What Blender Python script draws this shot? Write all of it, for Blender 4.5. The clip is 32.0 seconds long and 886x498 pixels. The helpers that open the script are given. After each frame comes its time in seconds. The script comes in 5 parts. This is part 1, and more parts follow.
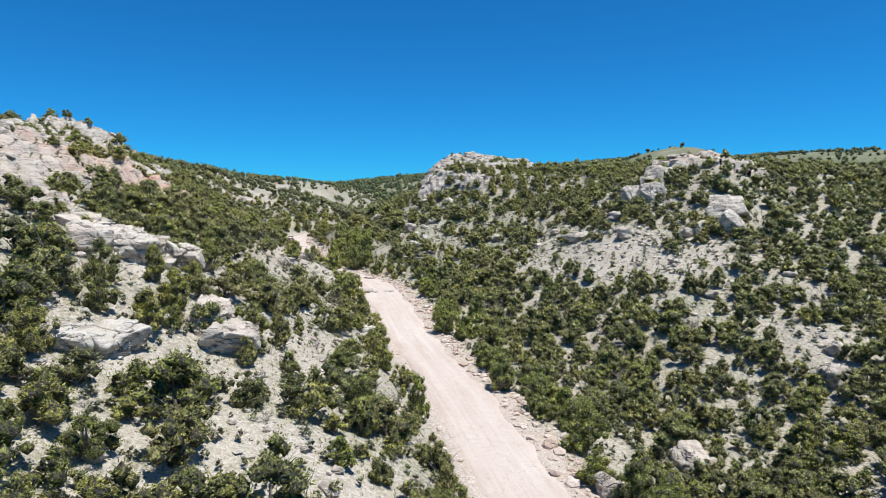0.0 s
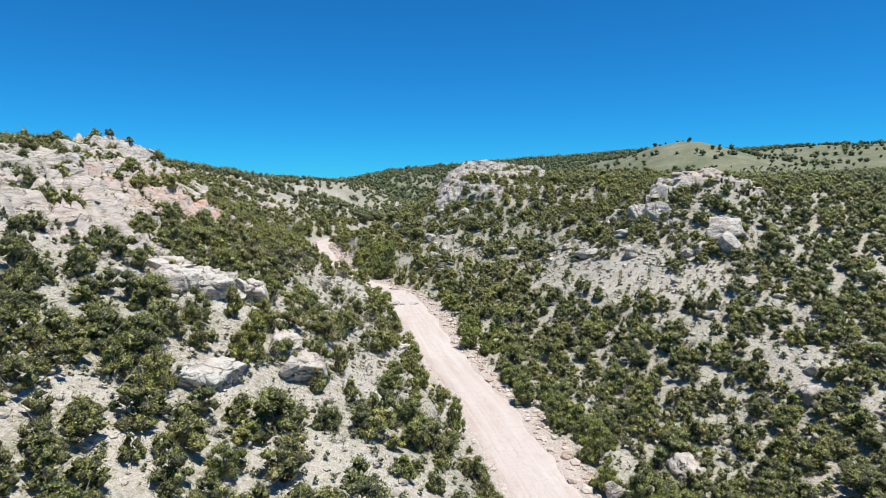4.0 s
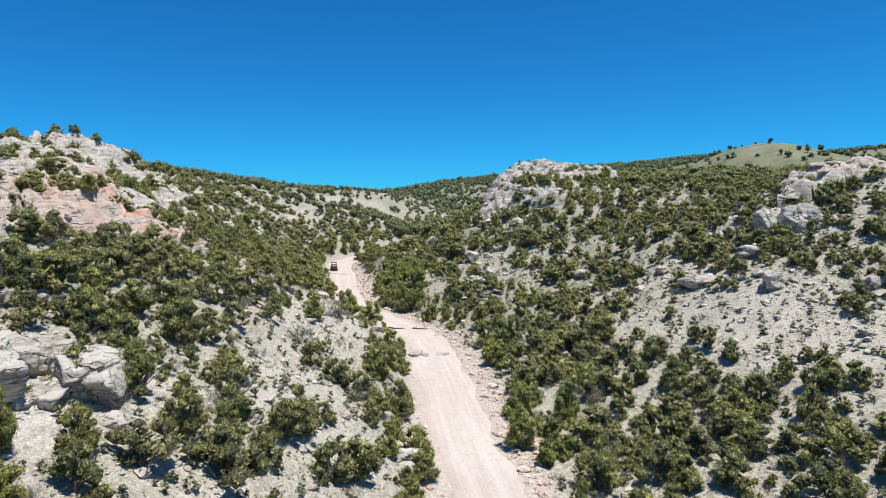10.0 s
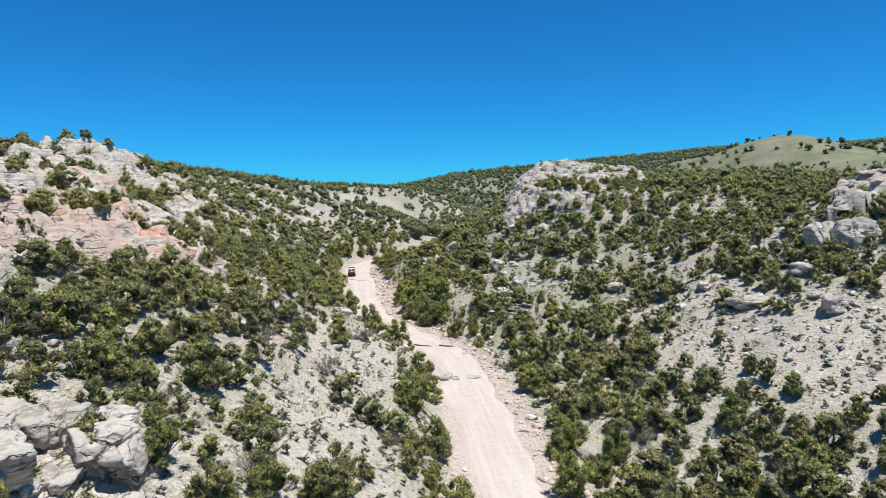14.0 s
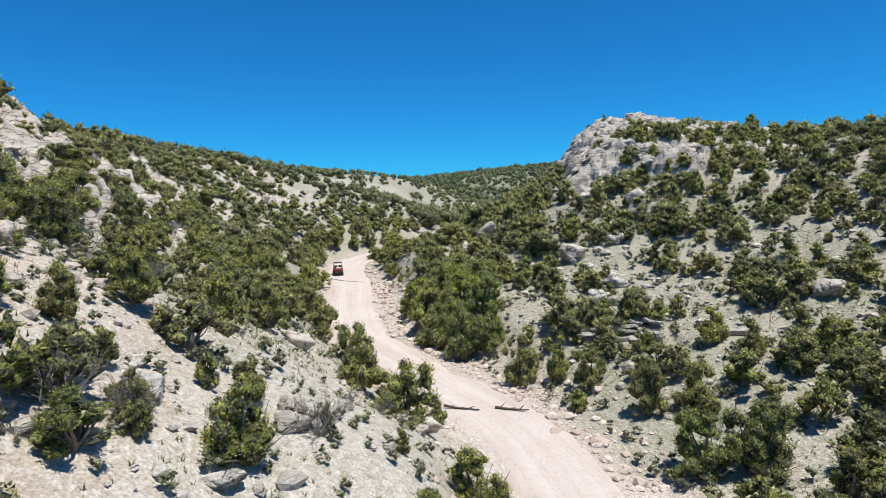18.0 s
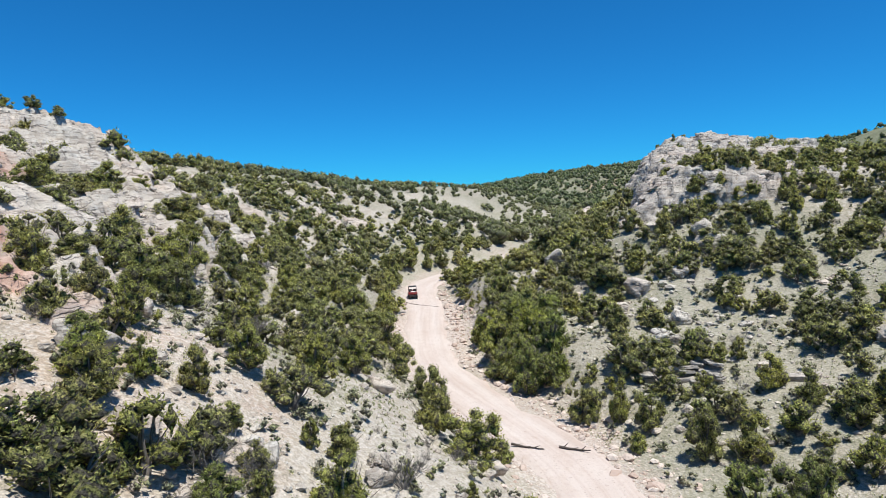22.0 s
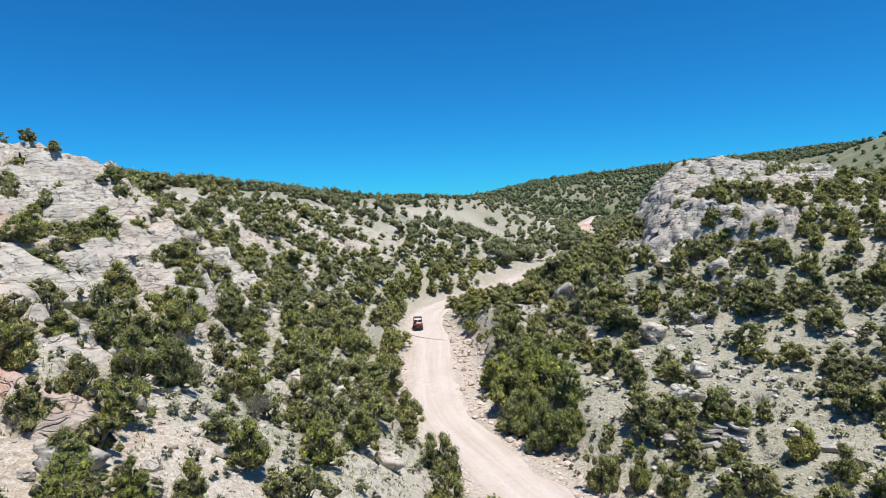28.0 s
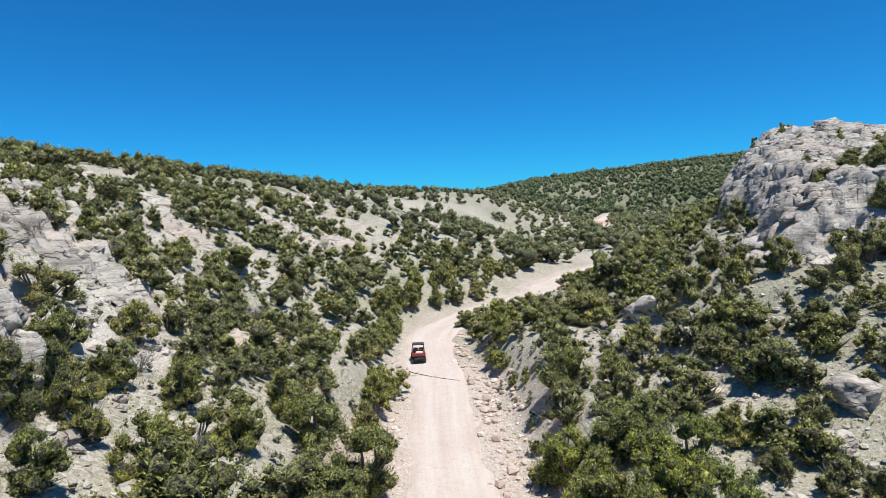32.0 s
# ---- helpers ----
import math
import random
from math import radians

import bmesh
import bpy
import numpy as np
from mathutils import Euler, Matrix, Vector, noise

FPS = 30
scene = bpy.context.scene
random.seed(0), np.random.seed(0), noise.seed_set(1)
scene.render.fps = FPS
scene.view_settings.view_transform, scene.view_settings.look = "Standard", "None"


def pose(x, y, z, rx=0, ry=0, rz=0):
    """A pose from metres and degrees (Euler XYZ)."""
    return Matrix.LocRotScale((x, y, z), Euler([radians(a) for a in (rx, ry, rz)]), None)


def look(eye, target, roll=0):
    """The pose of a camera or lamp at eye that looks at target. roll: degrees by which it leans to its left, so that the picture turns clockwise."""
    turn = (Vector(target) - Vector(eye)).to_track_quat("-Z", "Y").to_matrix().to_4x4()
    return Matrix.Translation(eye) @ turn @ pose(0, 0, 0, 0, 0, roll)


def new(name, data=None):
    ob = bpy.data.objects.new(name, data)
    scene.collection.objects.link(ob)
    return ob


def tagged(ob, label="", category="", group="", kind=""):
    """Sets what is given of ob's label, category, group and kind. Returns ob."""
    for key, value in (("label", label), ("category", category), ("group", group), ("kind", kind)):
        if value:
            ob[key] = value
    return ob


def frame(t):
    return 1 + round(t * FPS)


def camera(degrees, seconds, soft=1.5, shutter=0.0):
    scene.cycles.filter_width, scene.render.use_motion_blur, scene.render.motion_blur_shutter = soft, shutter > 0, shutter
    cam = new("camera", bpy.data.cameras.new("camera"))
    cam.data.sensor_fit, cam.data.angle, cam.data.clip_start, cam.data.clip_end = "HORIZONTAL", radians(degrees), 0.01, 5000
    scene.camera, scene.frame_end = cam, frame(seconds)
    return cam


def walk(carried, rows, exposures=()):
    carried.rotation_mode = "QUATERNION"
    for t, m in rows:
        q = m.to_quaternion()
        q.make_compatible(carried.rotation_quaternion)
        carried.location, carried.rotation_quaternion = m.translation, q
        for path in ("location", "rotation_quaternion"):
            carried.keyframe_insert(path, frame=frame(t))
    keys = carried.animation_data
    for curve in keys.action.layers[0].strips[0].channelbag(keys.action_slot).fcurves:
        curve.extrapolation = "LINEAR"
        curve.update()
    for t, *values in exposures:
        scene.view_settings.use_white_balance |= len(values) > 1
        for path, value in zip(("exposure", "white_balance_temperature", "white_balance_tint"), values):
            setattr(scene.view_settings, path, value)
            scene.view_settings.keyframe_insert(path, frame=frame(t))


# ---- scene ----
cam = camera(70.3, 32.0, soft=0.5)
METRES, EYE, TILT, LEAN, TURN = 180.0, 20.0, -4.0, 0.0, 0.0
ROWS = [
    (0.0, 0.0, 0.0, 0.0, 0.0, 0.0, -0.0),
    (0.5, -0.0015, -0.019, 0.0052, 0.12, -0.2, -0.0),
    (1.0, -0.0029, -0.0473, 0.0114, 0.19, -0.73, -0.02),
    (1.5, -0.005, -0.0715, 0.0172, 0.16, -1.26, -0.02),
    (2.0, -0.0072, -0.0744, 0.0199, 0.25, -1.02, -0.02),
    (2.5, -0.0105, -0.0673, 0.0229, 0.29, -0.8, -0.03),
    (3.0, -0.0134, -0.0725, 0.0262, 0.24, -1.1, -0.02),
    (3.5, -0.016, -0.0696, 0.0285, 0.22, -1.24, -0.02),
    (5.5, -0.0045, 0.0509, 0.0229, 3.0, -0.34, 0.24),
    (6.0, -0.0071, 0.0755, 0.0227, 3.13, -0.24, 0.25),
    (6.5, -0.0085, 0.0964, 0.023, 3.36, 0.19, 0.27),
    (7.0, -0.0096, 0.1007, 0.025, 3.47, 0.39, 0.27),
    (7.5, -0.0098, 0.0911, 0.0285, 3.54, 0.21, 0.27),
    (8.0, -0.0097, 0.0783, 0.0325, 3.58, -0.32, 0.28),
    (8.5, -0.0108, 0.0836, 0.0343, 3.7, -0.47, 0.29),
    (9.0, -0.0092, 0.0981, 0.0347, 4.17, -0.62, 0.34),
    (9.5, -0.0068, 0.1224, 0.0341, 4.98, -0.28, 0.4),
    (10.0, -0.0057, 0.14, 0.0342, 5.67, 0.03, 0.44),
    (10.5, -0.0067, 0.147, 0.0357, 5.88, -0.09, 0.45),
    (11.0, -0.0098, 0.155, 0.0375, 5.81, 0.35, 0.44),
    (11.5, -0.0109, 0.1508, 0.0406, 5.85, 0.29, 0.42),
    (12.0, -0.0113, 0.1428, 0.0444, 6.05, -0.22, 0.45),
    (12.5, -0.0137, 0.1481, 0.0465, 6.26, -0.07, 0.46),
    (13.0, -0.0165, 0.1508, 0.0488, 6.3, 0.03, 0.47),
    (13.5, -0.0182, 0.15, 0.0512, 6.35, -0.46, 0.48),
    (14.0, -0.0223, 0.1628, 0.0519, 6.51, -0.81, 0.49),
    (14.5, -0.0281, 0.1877, 0.0504, 6.65, -0.86, 0.48),
    (16.5, -0.056, 0.3335, 0.0386, 6.92, -0.54, 0.66),
    (17.0, -0.0622, 0.3612, 0.0359, 6.88, -0.46, 0.66),
    (17.5, -0.0672, 0.3857, 0.0336, 6.87, -0.36, 0.65),
    (18.0, -0.0718, 0.407, 0.0317, 6.82, -0.26, 0.63),
    (18.5, -0.075, 0.421, 0.0305, 6.77, -0.17, 0.6),
    (19.0, -0.0773, 0.4277, 0.0301, 6.65, -0.14, 0.59),
    (19.5, -0.0772, 0.4271, 0.0302, 6.63, -0.16, 0.58),
    (20.0, -0.0767, 0.423, 0.0304, 6.75, -0.17, 0.58),
    (20.5, -0.0759, 0.4179, 0.0324, 9.85, -0.17, 0.83),
    (21.0, -0.0739, 0.4098, 0.0391, 12.86, 0.89, 1.11),
    (21.5, -0.0691, 0.3931, 0.0483, 13.4, -0.33, 1.15),
    (22.0, -0.0662, 0.3841, 0.0532, 13.36, -0.14, 1.16),
    (22.5, -0.0681, 0.3899, 0.056, 13.2, -0.34, 1.16),
    (23.0, -0.0703, 0.3996, 0.0572, 13.12, -0.46, 1.15),
    (23.5, -0.0744, 0.4131, 0.0577, 12.99, -0.22, 1.13),
    (24.0, -0.0798, 0.4242, 0.0584, 12.61, -0.03, 1.11),
    (24.5, -0.0803, 0.4216, 0.0609, 12.36, -0.09, 1.08),
    (26.5, -0.0713, 0.3894, 0.072, 12.54, -0.2, 1.04),
    (27.0, -0.072, 0.3926, 0.0737, 12.98, 0.1, 1.07),
    (27.5, -0.0733, 0.3969, 0.0756, 13.25, 0.26, 1.12),
    (28.0, -0.0731, 0.3968, 0.0776, 13.47, 0.07, 1.13),
    (28.5, -0.0738, 0.4, 0.0789, 13.63, -0.18, 1.12),
    (29.0, -0.078, 0.4124, 0.0793, 13.75, 0.08, 1.16),
    (29.5, -0.0845, 0.4316, 0.0787, 13.77, 0.11, 1.19),
    (30.0, -0.0918, 0.4588, 0.0777, 13.86, 0.0, 1.22),
    (30.5, -0.0982, 0.4913, 0.0771, 14.15, 0.14, 1.26),
    (31.0, -0.1019, 0.5185, 0.0759, 14.55, 0.31, 1.27),
    (31.5, -0.1083, 0.5391, 0.0756, 14.34, 0.25, 1.24),
    (32.0, -0.1227, 0.5585, 0.0751, 12.96, 0.16, 1.14),
]
walk(cam, [(t, pose(0, 0, EYE, TILT, LEAN, TURN) @ pose(METRES * x, METRES * y, METRES * z, 90 + pitch, roll, yaw)) for t, x, y, z, yaw, pitch, roll in ROWS], exposures=((0.0, 0.30), (32.0, 0.30)))


# ---- world and sun ----
SUN_AZ, SUN_EL = 115.0, 73.0          # degrees: azimuth from +y towards +x, height
world = bpy.data.worlds.new("sky")
scene.world = world
world.use_nodes = True
wt = world.node_tree
sky = wt.nodes.new("ShaderNodeTexSky")
sky.sky_type = "NISHITA"
sky.sun_disc = False
sky.sun_elevation = radians(SUN_EL)
sky.sun_rotation = radians(SUN_AZ)
sky.altitude, sky.air_density, sky.dust_density, sky.ozone_density = 2200, 1.0, 0.1, 4.0
deep = wt.nodes.new("ShaderNodeMix")
deep.data_type, deep.blend_type = "RGBA", "MULTIPLY"
deep.inputs[0].default_value = 1.0
deep.inputs[7].default_value = (0.125, 0.94, 1.50, 1)      # clear, dry high-country blue
wt.links.new(sky.outputs[0], deep.inputs[6])
wt.links.new(deep.outputs[2], wt.nodes["Background"].inputs[0])
wt.nodes["Background"].inputs[1].default_value = 0.070
sun_data = bpy.data.lights.new("sun", "SUN")
sun_data.energy, sun_data.angle, sun_data.color = 4.7, radians(0.5), (0.98, 0.97, 0.915)
sun = new("sun", sun_data)
sun.matrix_world = look((0, 0, 0), (-math.sin(radians(SUN_AZ)) * math.cos(radians(SUN_EL)), -math.cos(radians(SUN_AZ)) * math.cos(radians(SUN_EL)), -math.sin(radians(SUN_EL))))


# ---- noise ----
def lattice(ix, iy, iz, seed):
    n = (ix * 374761393 + iy * 668265263 + iz * 2147483647 + seed * 1274126177) & 0xFFFFFFFF
    n = ((n ^ (n >> 13)) * 1274126177) & 0xFFFFFFFF
    n = ((n ^ (n >> 16)) * 2246822519) & 0xFFFFFFFF
    return ((n ^ (n >> 15)) & 0xFFFFFF) / 16777215.0


def vnoise(p, seed=0):
    """Smooth noise in -1..1 at the places p (n, 3)."""
    p = np.asarray(p, float)
    i = np.floor(p).astype(np.int64)
    f = p - i
    f = f * f * (3 - 2 * f)
    out = 0
    for dx in (0, 1):
        wx = f[:, 0] if dx else 1 - f[:, 0]
        for dy in (0, 1):
            wy = f[:, 1] if dy else 1 - f[:, 1]
            for dz in (0, 1):
                wz = f[:, 2] if dz else 1 - f[:, 2]
                out = out + wx * wy * wz * lattice(i[:, 0] + dx, i[:, 1] + dy, i[:, 2] + dz, seed)
    return out * 2 - 1


def fbm(p, octaves=4, seed=0, gain=0.5):
    out, a, s = 0, 1.0, 1.0
    for o in range(octaves):
        out = out + a * vnoise(np.asarray(p) * s + 17.3 * o, seed + o)
        a, s = a * gain, s * 2.03
    return out


def fbm2(x, y, scale, octaves=4, seed=0):
    x = np.ravel(x)
    return fbm(np.stack([x / scale, np.ravel(y) / scale, np.zeros(x.size)], 1), octaves, seed)


def cells(p, seed=0):
    """Distances to the nearest and second nearest of scattered centres, the nearest one's chance number, and a random slant across it."""
    i = np.floor(p).astype(np.int64)
    d1 = np.full(len(p), 9.0)
    d2 = d1.copy()
    who, slant = np.zeros(len(p)), np.zeros(len(p))
    for dx in (-1, 0, 1):
        for dy in (-1, 0, 1):
            for dz in (-1, 0, 1):
                c = i + (dx, dy, dz)
                q = np.stack([lattice(c[:, 0], c[:, 1], c[:, 2], seed + k) for k in (1, 2, 3)], 1) + c
                d = np.linalg.norm(p - q, axis=1)
                near = d < d1
                d2 = np.where(near, d1, np.minimum(d2, d))
                who = np.where(near, lattice(c[:, 0], c[:, 1], c[:, 2], seed + 4), who)
                tilt = np.stack([lattice(c[:, 0], c[:, 1], c[:, 2], seed + k) for k in (5, 6, 7)], 1) - 0.5
                slant = np.where(near, ((p - q) * tilt).sum(1), slant)
                d1 = np.minimum(d1, d)
    return d1, d2, who, slant


def smooth(a, b, x):
    t = np.clip((x - a) / (b - a), 0, 1)
    return t * t * (3 - 2 * t)


# ---- materials ----
def material(name, rough=0.9):
    m = bpy.data.materials.new(name)
    m.use_nodes = True
    nt = m.node_tree
    b = nt.nodes["Principled BSDF"]
    b.inputs["Roughness"].default_value = rough
    b.inputs["Specular IOR Level"].default_value = 0.25
    return m, nt, b


def nd(nt, kind, **inputs):
    n = nt.nodes.new(kind)
    for k, v in inputs.items():
        n.inputs[k.replace("_", " ")].default_value = v
    return n


def ramp(nt, src, stops):
    n = nt.nodes.new("ShaderNodeValToRGB")
    el = n.color_ramp.elements
    while len(el) < len(stops):
        el.new(0.5)
    for e, (p, c) in zip(el, stops):
        e.position, e.color = p, (*c, 1) if len(c) == 3 else c
    nt.links.new(src, n.inputs[0])
    return n.outputs[0]


def grey(a, b):
    return [(a, (0, 0, 0)), (b, (1, 1, 1))]


def mix(nt, fac, a, b, blend="MIX"):
    n = nt.nodes.new("ShaderNodeMix")
    n.data_type, n.blend_type = "RGBA", blend
    for slot, v in ((0, fac), (6, a), (7, b)):
        if isinstance(v, (int, float)):
            n.inputs[slot].default_value = v
        elif isinstance(v, tuple):
            n.inputs[slot].default_value = (*v, 1)
        else:
            nt.links.new(v, n.inputs[slot])
    return n.outputs[2]


def place(nt):
    return nt.nodes.new("ShaderNodeNewGeometry").outputs["Position"]


def noise_tex(nt, scale, detail=6, rough=0.6, vec=None, dist=0.0):
    n = nd(nt, "ShaderNodeTexNoise", Scale=scale, Detail=detail, Roughness=rough, Distortion=dist)
    nt.links.new(vec if vec is not None else place(nt), n.inputs["Vector"])
    return n.outputs["Fac"]


def attr(nt, name):
    n = nt.nodes.new("ShaderNodeAttribute")
    n.attribute_name = name
    return n.outputs["Fac"]


def bump(nt, b, height, strength, dist):
    n = nd(nt, "ShaderNodeBump", Strength=strength, Distance=dist)
    nt.links.new(height, n.inputs["Height"])
    nt.links.new(n.outputs[0], b.inputs["Normal"])


def joints(nt, scale, stretch, width, keep):
    """Thin broken joints that wander through the rock. stretch: how the blocks between them lie."""
    n = nd(nt, "ShaderNodeTexNoise", Scale=0.9, Detail=4.0)
    nt.links.new(place(nt), n.inputs["Vector"])
    at = nt.nodes.new("ShaderNodeVectorMath")
    at.operation = "MULTIPLY_ADD"
    nt.links.new(n.outputs["Color"], at.inputs[0])
    at.inputs[1].default_value = (2.0, 2.0, 1.0)
    nt.links.new(place(nt), at.inputs[2])
    lie = nt.nodes.new("ShaderNodeVectorMath")
    lie.operation = "MULTIPLY"
    nt.links.new(at.outputs[0], lie.inputs[0])
    lie.inputs[1].default_value = stretch
    v = nd(nt, "ShaderNodeTexVoronoi", Scale=scale)
    v.feature = "DISTANCE_TO_EDGE"
    nt.links.new(lie.outputs[0], v.inputs["Vector"])
    line = ramp(nt, v.outputs["Distance"], [(0.0, (1, 1, 1)), (width, (0, 0, 0))])
    return mix(nt, 1.0, line, ramp(nt, noise_tex(nt, 0.8, 3, 0.6), grey(keep, keep + 0.12)), "MULTIPLY")


def cracks(nt):
    """Wide joints between blocks and finer ones along the beds."""
    return mix(nt, 1.0, joints(nt, 0.30, (1, 1, 1.3), 0.024, 0.5), joints(nt, 0.62, (0.42, 0.5, 2.6), 0.05, 0.46), "LIGHTEN")


def rock_colour(nt, stained=0.0):
    """Weathered pale limestone: cream faces, grey lichen, rust seams."""
    big = ramp(nt, noise_tex(nt, 0.22, 5, 0.6), [(0.3, (0.44, 0.375, 0.312)), (0.5, (0.535, 0.482, 0.415)), (0.7, (0.62, 0.58, 0.52))])
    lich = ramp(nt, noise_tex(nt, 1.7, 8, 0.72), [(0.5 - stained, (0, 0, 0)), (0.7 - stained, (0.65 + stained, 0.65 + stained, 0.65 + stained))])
    c = mix(nt, lich, big, (0.42, 0.398, 0.372))
    thin = nt.nodes.new("ShaderNodeVectorMath")
    thin.operation = "MULTIPLY"
    nt.links.new(place(nt), thin.inputs[0])
    thin.inputs[1].default_value = (0.3, 0.3, 3.2)
    # dark bands along the beds, partly painting the shade under overhanging ledges
    beds = ramp(nt, noise_tex(nt, 1.0, 6, 0.7, thin.outputs[0]), [(0.49, (0, 0, 0)), (0.6, (0.72, 0.72, 0.72))])
    c = mix(nt, beds, c, (0.26, 0.22, 0.185))
    rust = ramp(nt, noise_tex(nt, 0.11, 6, 0.6), grey(0.48, 0.66))
    c = mix(nt, rust, c, mix(nt, 0.45, c, (0.60, 0.44, 0.35)))
    spots = ramp(nt, noise_tex(nt, 7.0, 4, 0.7), grey(0.6, 0.7))
    c = mix(nt, spots, c, (0.27, 0.245, 0.225))
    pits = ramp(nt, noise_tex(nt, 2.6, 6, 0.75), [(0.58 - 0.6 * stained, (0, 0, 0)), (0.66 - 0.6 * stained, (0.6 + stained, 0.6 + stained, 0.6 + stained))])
    c = mix(nt, pits, c, (0.27, 0.245, 0.225))
    c = mix(nt, attr(nt, "red"), c, mix(nt, ramp(nt, noise_tex(nt, 0.7, 7, 0.7), grey(0.36, 0.64)), (0.48, 0.24, 0.165), (0.62, 0.46, 0.375)))
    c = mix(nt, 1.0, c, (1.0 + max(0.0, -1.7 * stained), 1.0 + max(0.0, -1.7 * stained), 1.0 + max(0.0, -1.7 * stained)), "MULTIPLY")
    return mix(nt, mix(nt, 1.0, cracks(nt), (0.75, 0.75, 0.75), "MULTIPLY"), c, (0.15, 0.13, 0.115))


def rock_material(name="pale_limestone", stained=0.0):
    m, nt, b = material(name, 0.92)
    nt.links.new(rock_colour(nt, stained), b.inputs["Base Color"])
    bump(nt, b, mix(nt, 0.8, noise_tex(nt, 1.6, 10, 0.72), cracks(nt), "SUBTRACT"), 0.85, 0.33)
    return m


def verge_material():
    m, nt, b = material("pinkish_rubble_stone", 0.94)
    isl = nt.nodes.new("ShaderNodeNewGeometry").outputs["Random Per Island"]
    c = ramp(nt, isl, [(0.0, (0.42, 0.31, 0.25)), (0.5, (0.55, 0.44, 0.37)), (1.0, (0.66, 0.57, 0.50))])
    nt.links.new(mix(nt, ramp(nt, noise_tex(nt, 5.0, 5, 0.7), grey(0.5, 0.7)), c, (0.36, 0.28, 0.235)), b.inputs["Base Color"])
    return m


def ground_material():
    m, nt, b = material("dry_stony_ground", 0.96)
    base = ramp(nt, noise_tex(nt, 0.09, 6, 0.6), [(0.3, (0.355, 0.298, 0.24)), (0.5, (0.392, 0.345, 0.276)), (0.7, (0.42, 0.382, 0.312))])
    grass = ramp(nt, noise_tex(nt, 0.16, 7, 0.68), grey(0.5, 0.66))
    c = mix(nt, grass, base, (0.30, 0.285, 0.20))
    tuft = ramp(nt, noise_tex(nt, 2.3, 6, 0.72), grey(0.5, 0.62))
    c = mix(nt, tuft, c, (0.235, 0.222, 0.155))
    red = attr(nt, "red")
    c = mix(nt, red, c, mix(nt, noise_tex(nt, 0.8, 6), (0.50, 0.29, 0.21), (0.58, 0.44, 0.36)))
    c = mix(nt, attr(nt, "gravel"), c, mix(nt, noise_tex(nt, 0.9, 7, 0.68), (0.45, 0.35, 0.295), (0.57, 0.475, 0.41)))
    c = mix(nt, attr(nt, "rock"), c, rock_colour(nt))
    c = mix(nt, ramp(nt, attr(nt, "red"), grey(0.55, 0.95)), c, mix(nt, noise_tex(nt, 0.9, 6), (0.44, 0.22, 0.155), (0.54, 0.36, 0.28)))
    c = mix(nt, mix(nt, 1.0, attr(nt, "stony"), ramp(nt, noise_tex(nt, 0.6, 6, 0.7), grey(0.34, 0.55)), "MULTIPLY"), c, (0.47, 0.412, 0.34))
    peb = nd(nt, "ShaderNodeTexVoronoi", Scale=4.5)
    nt.links.new(place(nt), peb.inputs["Vector"])
    stone = ramp(nt, peb.outputs["Color"], grey(0.5, 0.62))
    c = mix(nt, stone, c, mix(nt, 0.34, c, (0.66, 0.60, 0.54)))
    c = mix(nt, attr(nt, "meadow"), c, mix(nt, ramp(nt, noise_tex(nt, 0.05, 9, 0.72), grey(0.36, 0.64)), (0.12, 0.14, 0.068), (0.255, 0.245, 0.15)))
    fine = ramp(nt, noise_tex(nt, 9, 3, 0.7), [(0.3, (0.55, 0.55, 0.55)), (0.7, (1.22, 1.22, 1.22))])
    c = mix(nt, 1.0, c, fine, "MULTIPLY")
    nt.links.new(c, b.inputs["Base Color"])
    h = mix(nt, 0.5, noise_tex(nt, 1.1, 10, 0.72), peb.outputs["Distance"])
    bump(nt, b, h, 0.6, 0.18)
    return m


def road_material():
    m, nt, b = material("packed_pink_dirt", 0.95)
    base = ramp(nt, noise_tex(nt, 0.13, 6, 0.6), [(0.3, (0.47, 0.375, 0.32)), (0.5, (0.535, 0.44, 0.385)), (0.72, (0.575, 0.495, 0.44))])
    c = mix(nt, ramp(nt, noise_tex(nt, 1.2, 8, 0.7), grey(0.5, 0.7)), base, (0.47, 0.365, 0.305))
    lane = nt.nodes.new("ShaderNodeCombineXYZ")
    for slot, (name, k) in enumerate((("across", 2.6), ("along", 0.09))):
        s = nt.nodes.new("ShaderNodeMath")
        s.operation = "MULTIPLY"
        s.inputs[1].default_value = k
        nt.links.new(attr(nt, name), s.inputs[0])
        nt.links.new(s.outputs[0], lane.inputs[slot])
    streak = noise_tex(nt, 1.0, 5, 0.62, lane.outputs[0])
    c = mix(nt, ramp(nt, streak, [(0.42, (0, 0, 0)), (0.66, (0.4, 0.4, 0.4))]), c, (0.60, 0.525, 0.47))
    c = mix(nt, ramp(nt, streak, [(0.34, (0.35, 0.35, 0.35)), (0.5, (0, 0, 0))]), c, (0.45, 0.355, 0.30))
    c = mix(nt, attr(nt, "track"), c, (0.62, 0.555, 0.505))
    c = mix(nt, attr(nt, "red"), c, (0.50, 0.29, 0.21))
    c = mix(nt, ramp(nt, noise_tex(nt, 6.0, 4, 0.7), grey(0.58, 0.7)), c, (0.36, 0.285, 0.245))
    nt.links.new(c, b.inputs["Base Color"])
    bump(nt, b, noise_tex(nt, 2.5, 10, 0.75), 0.6, 0.15)
    return m


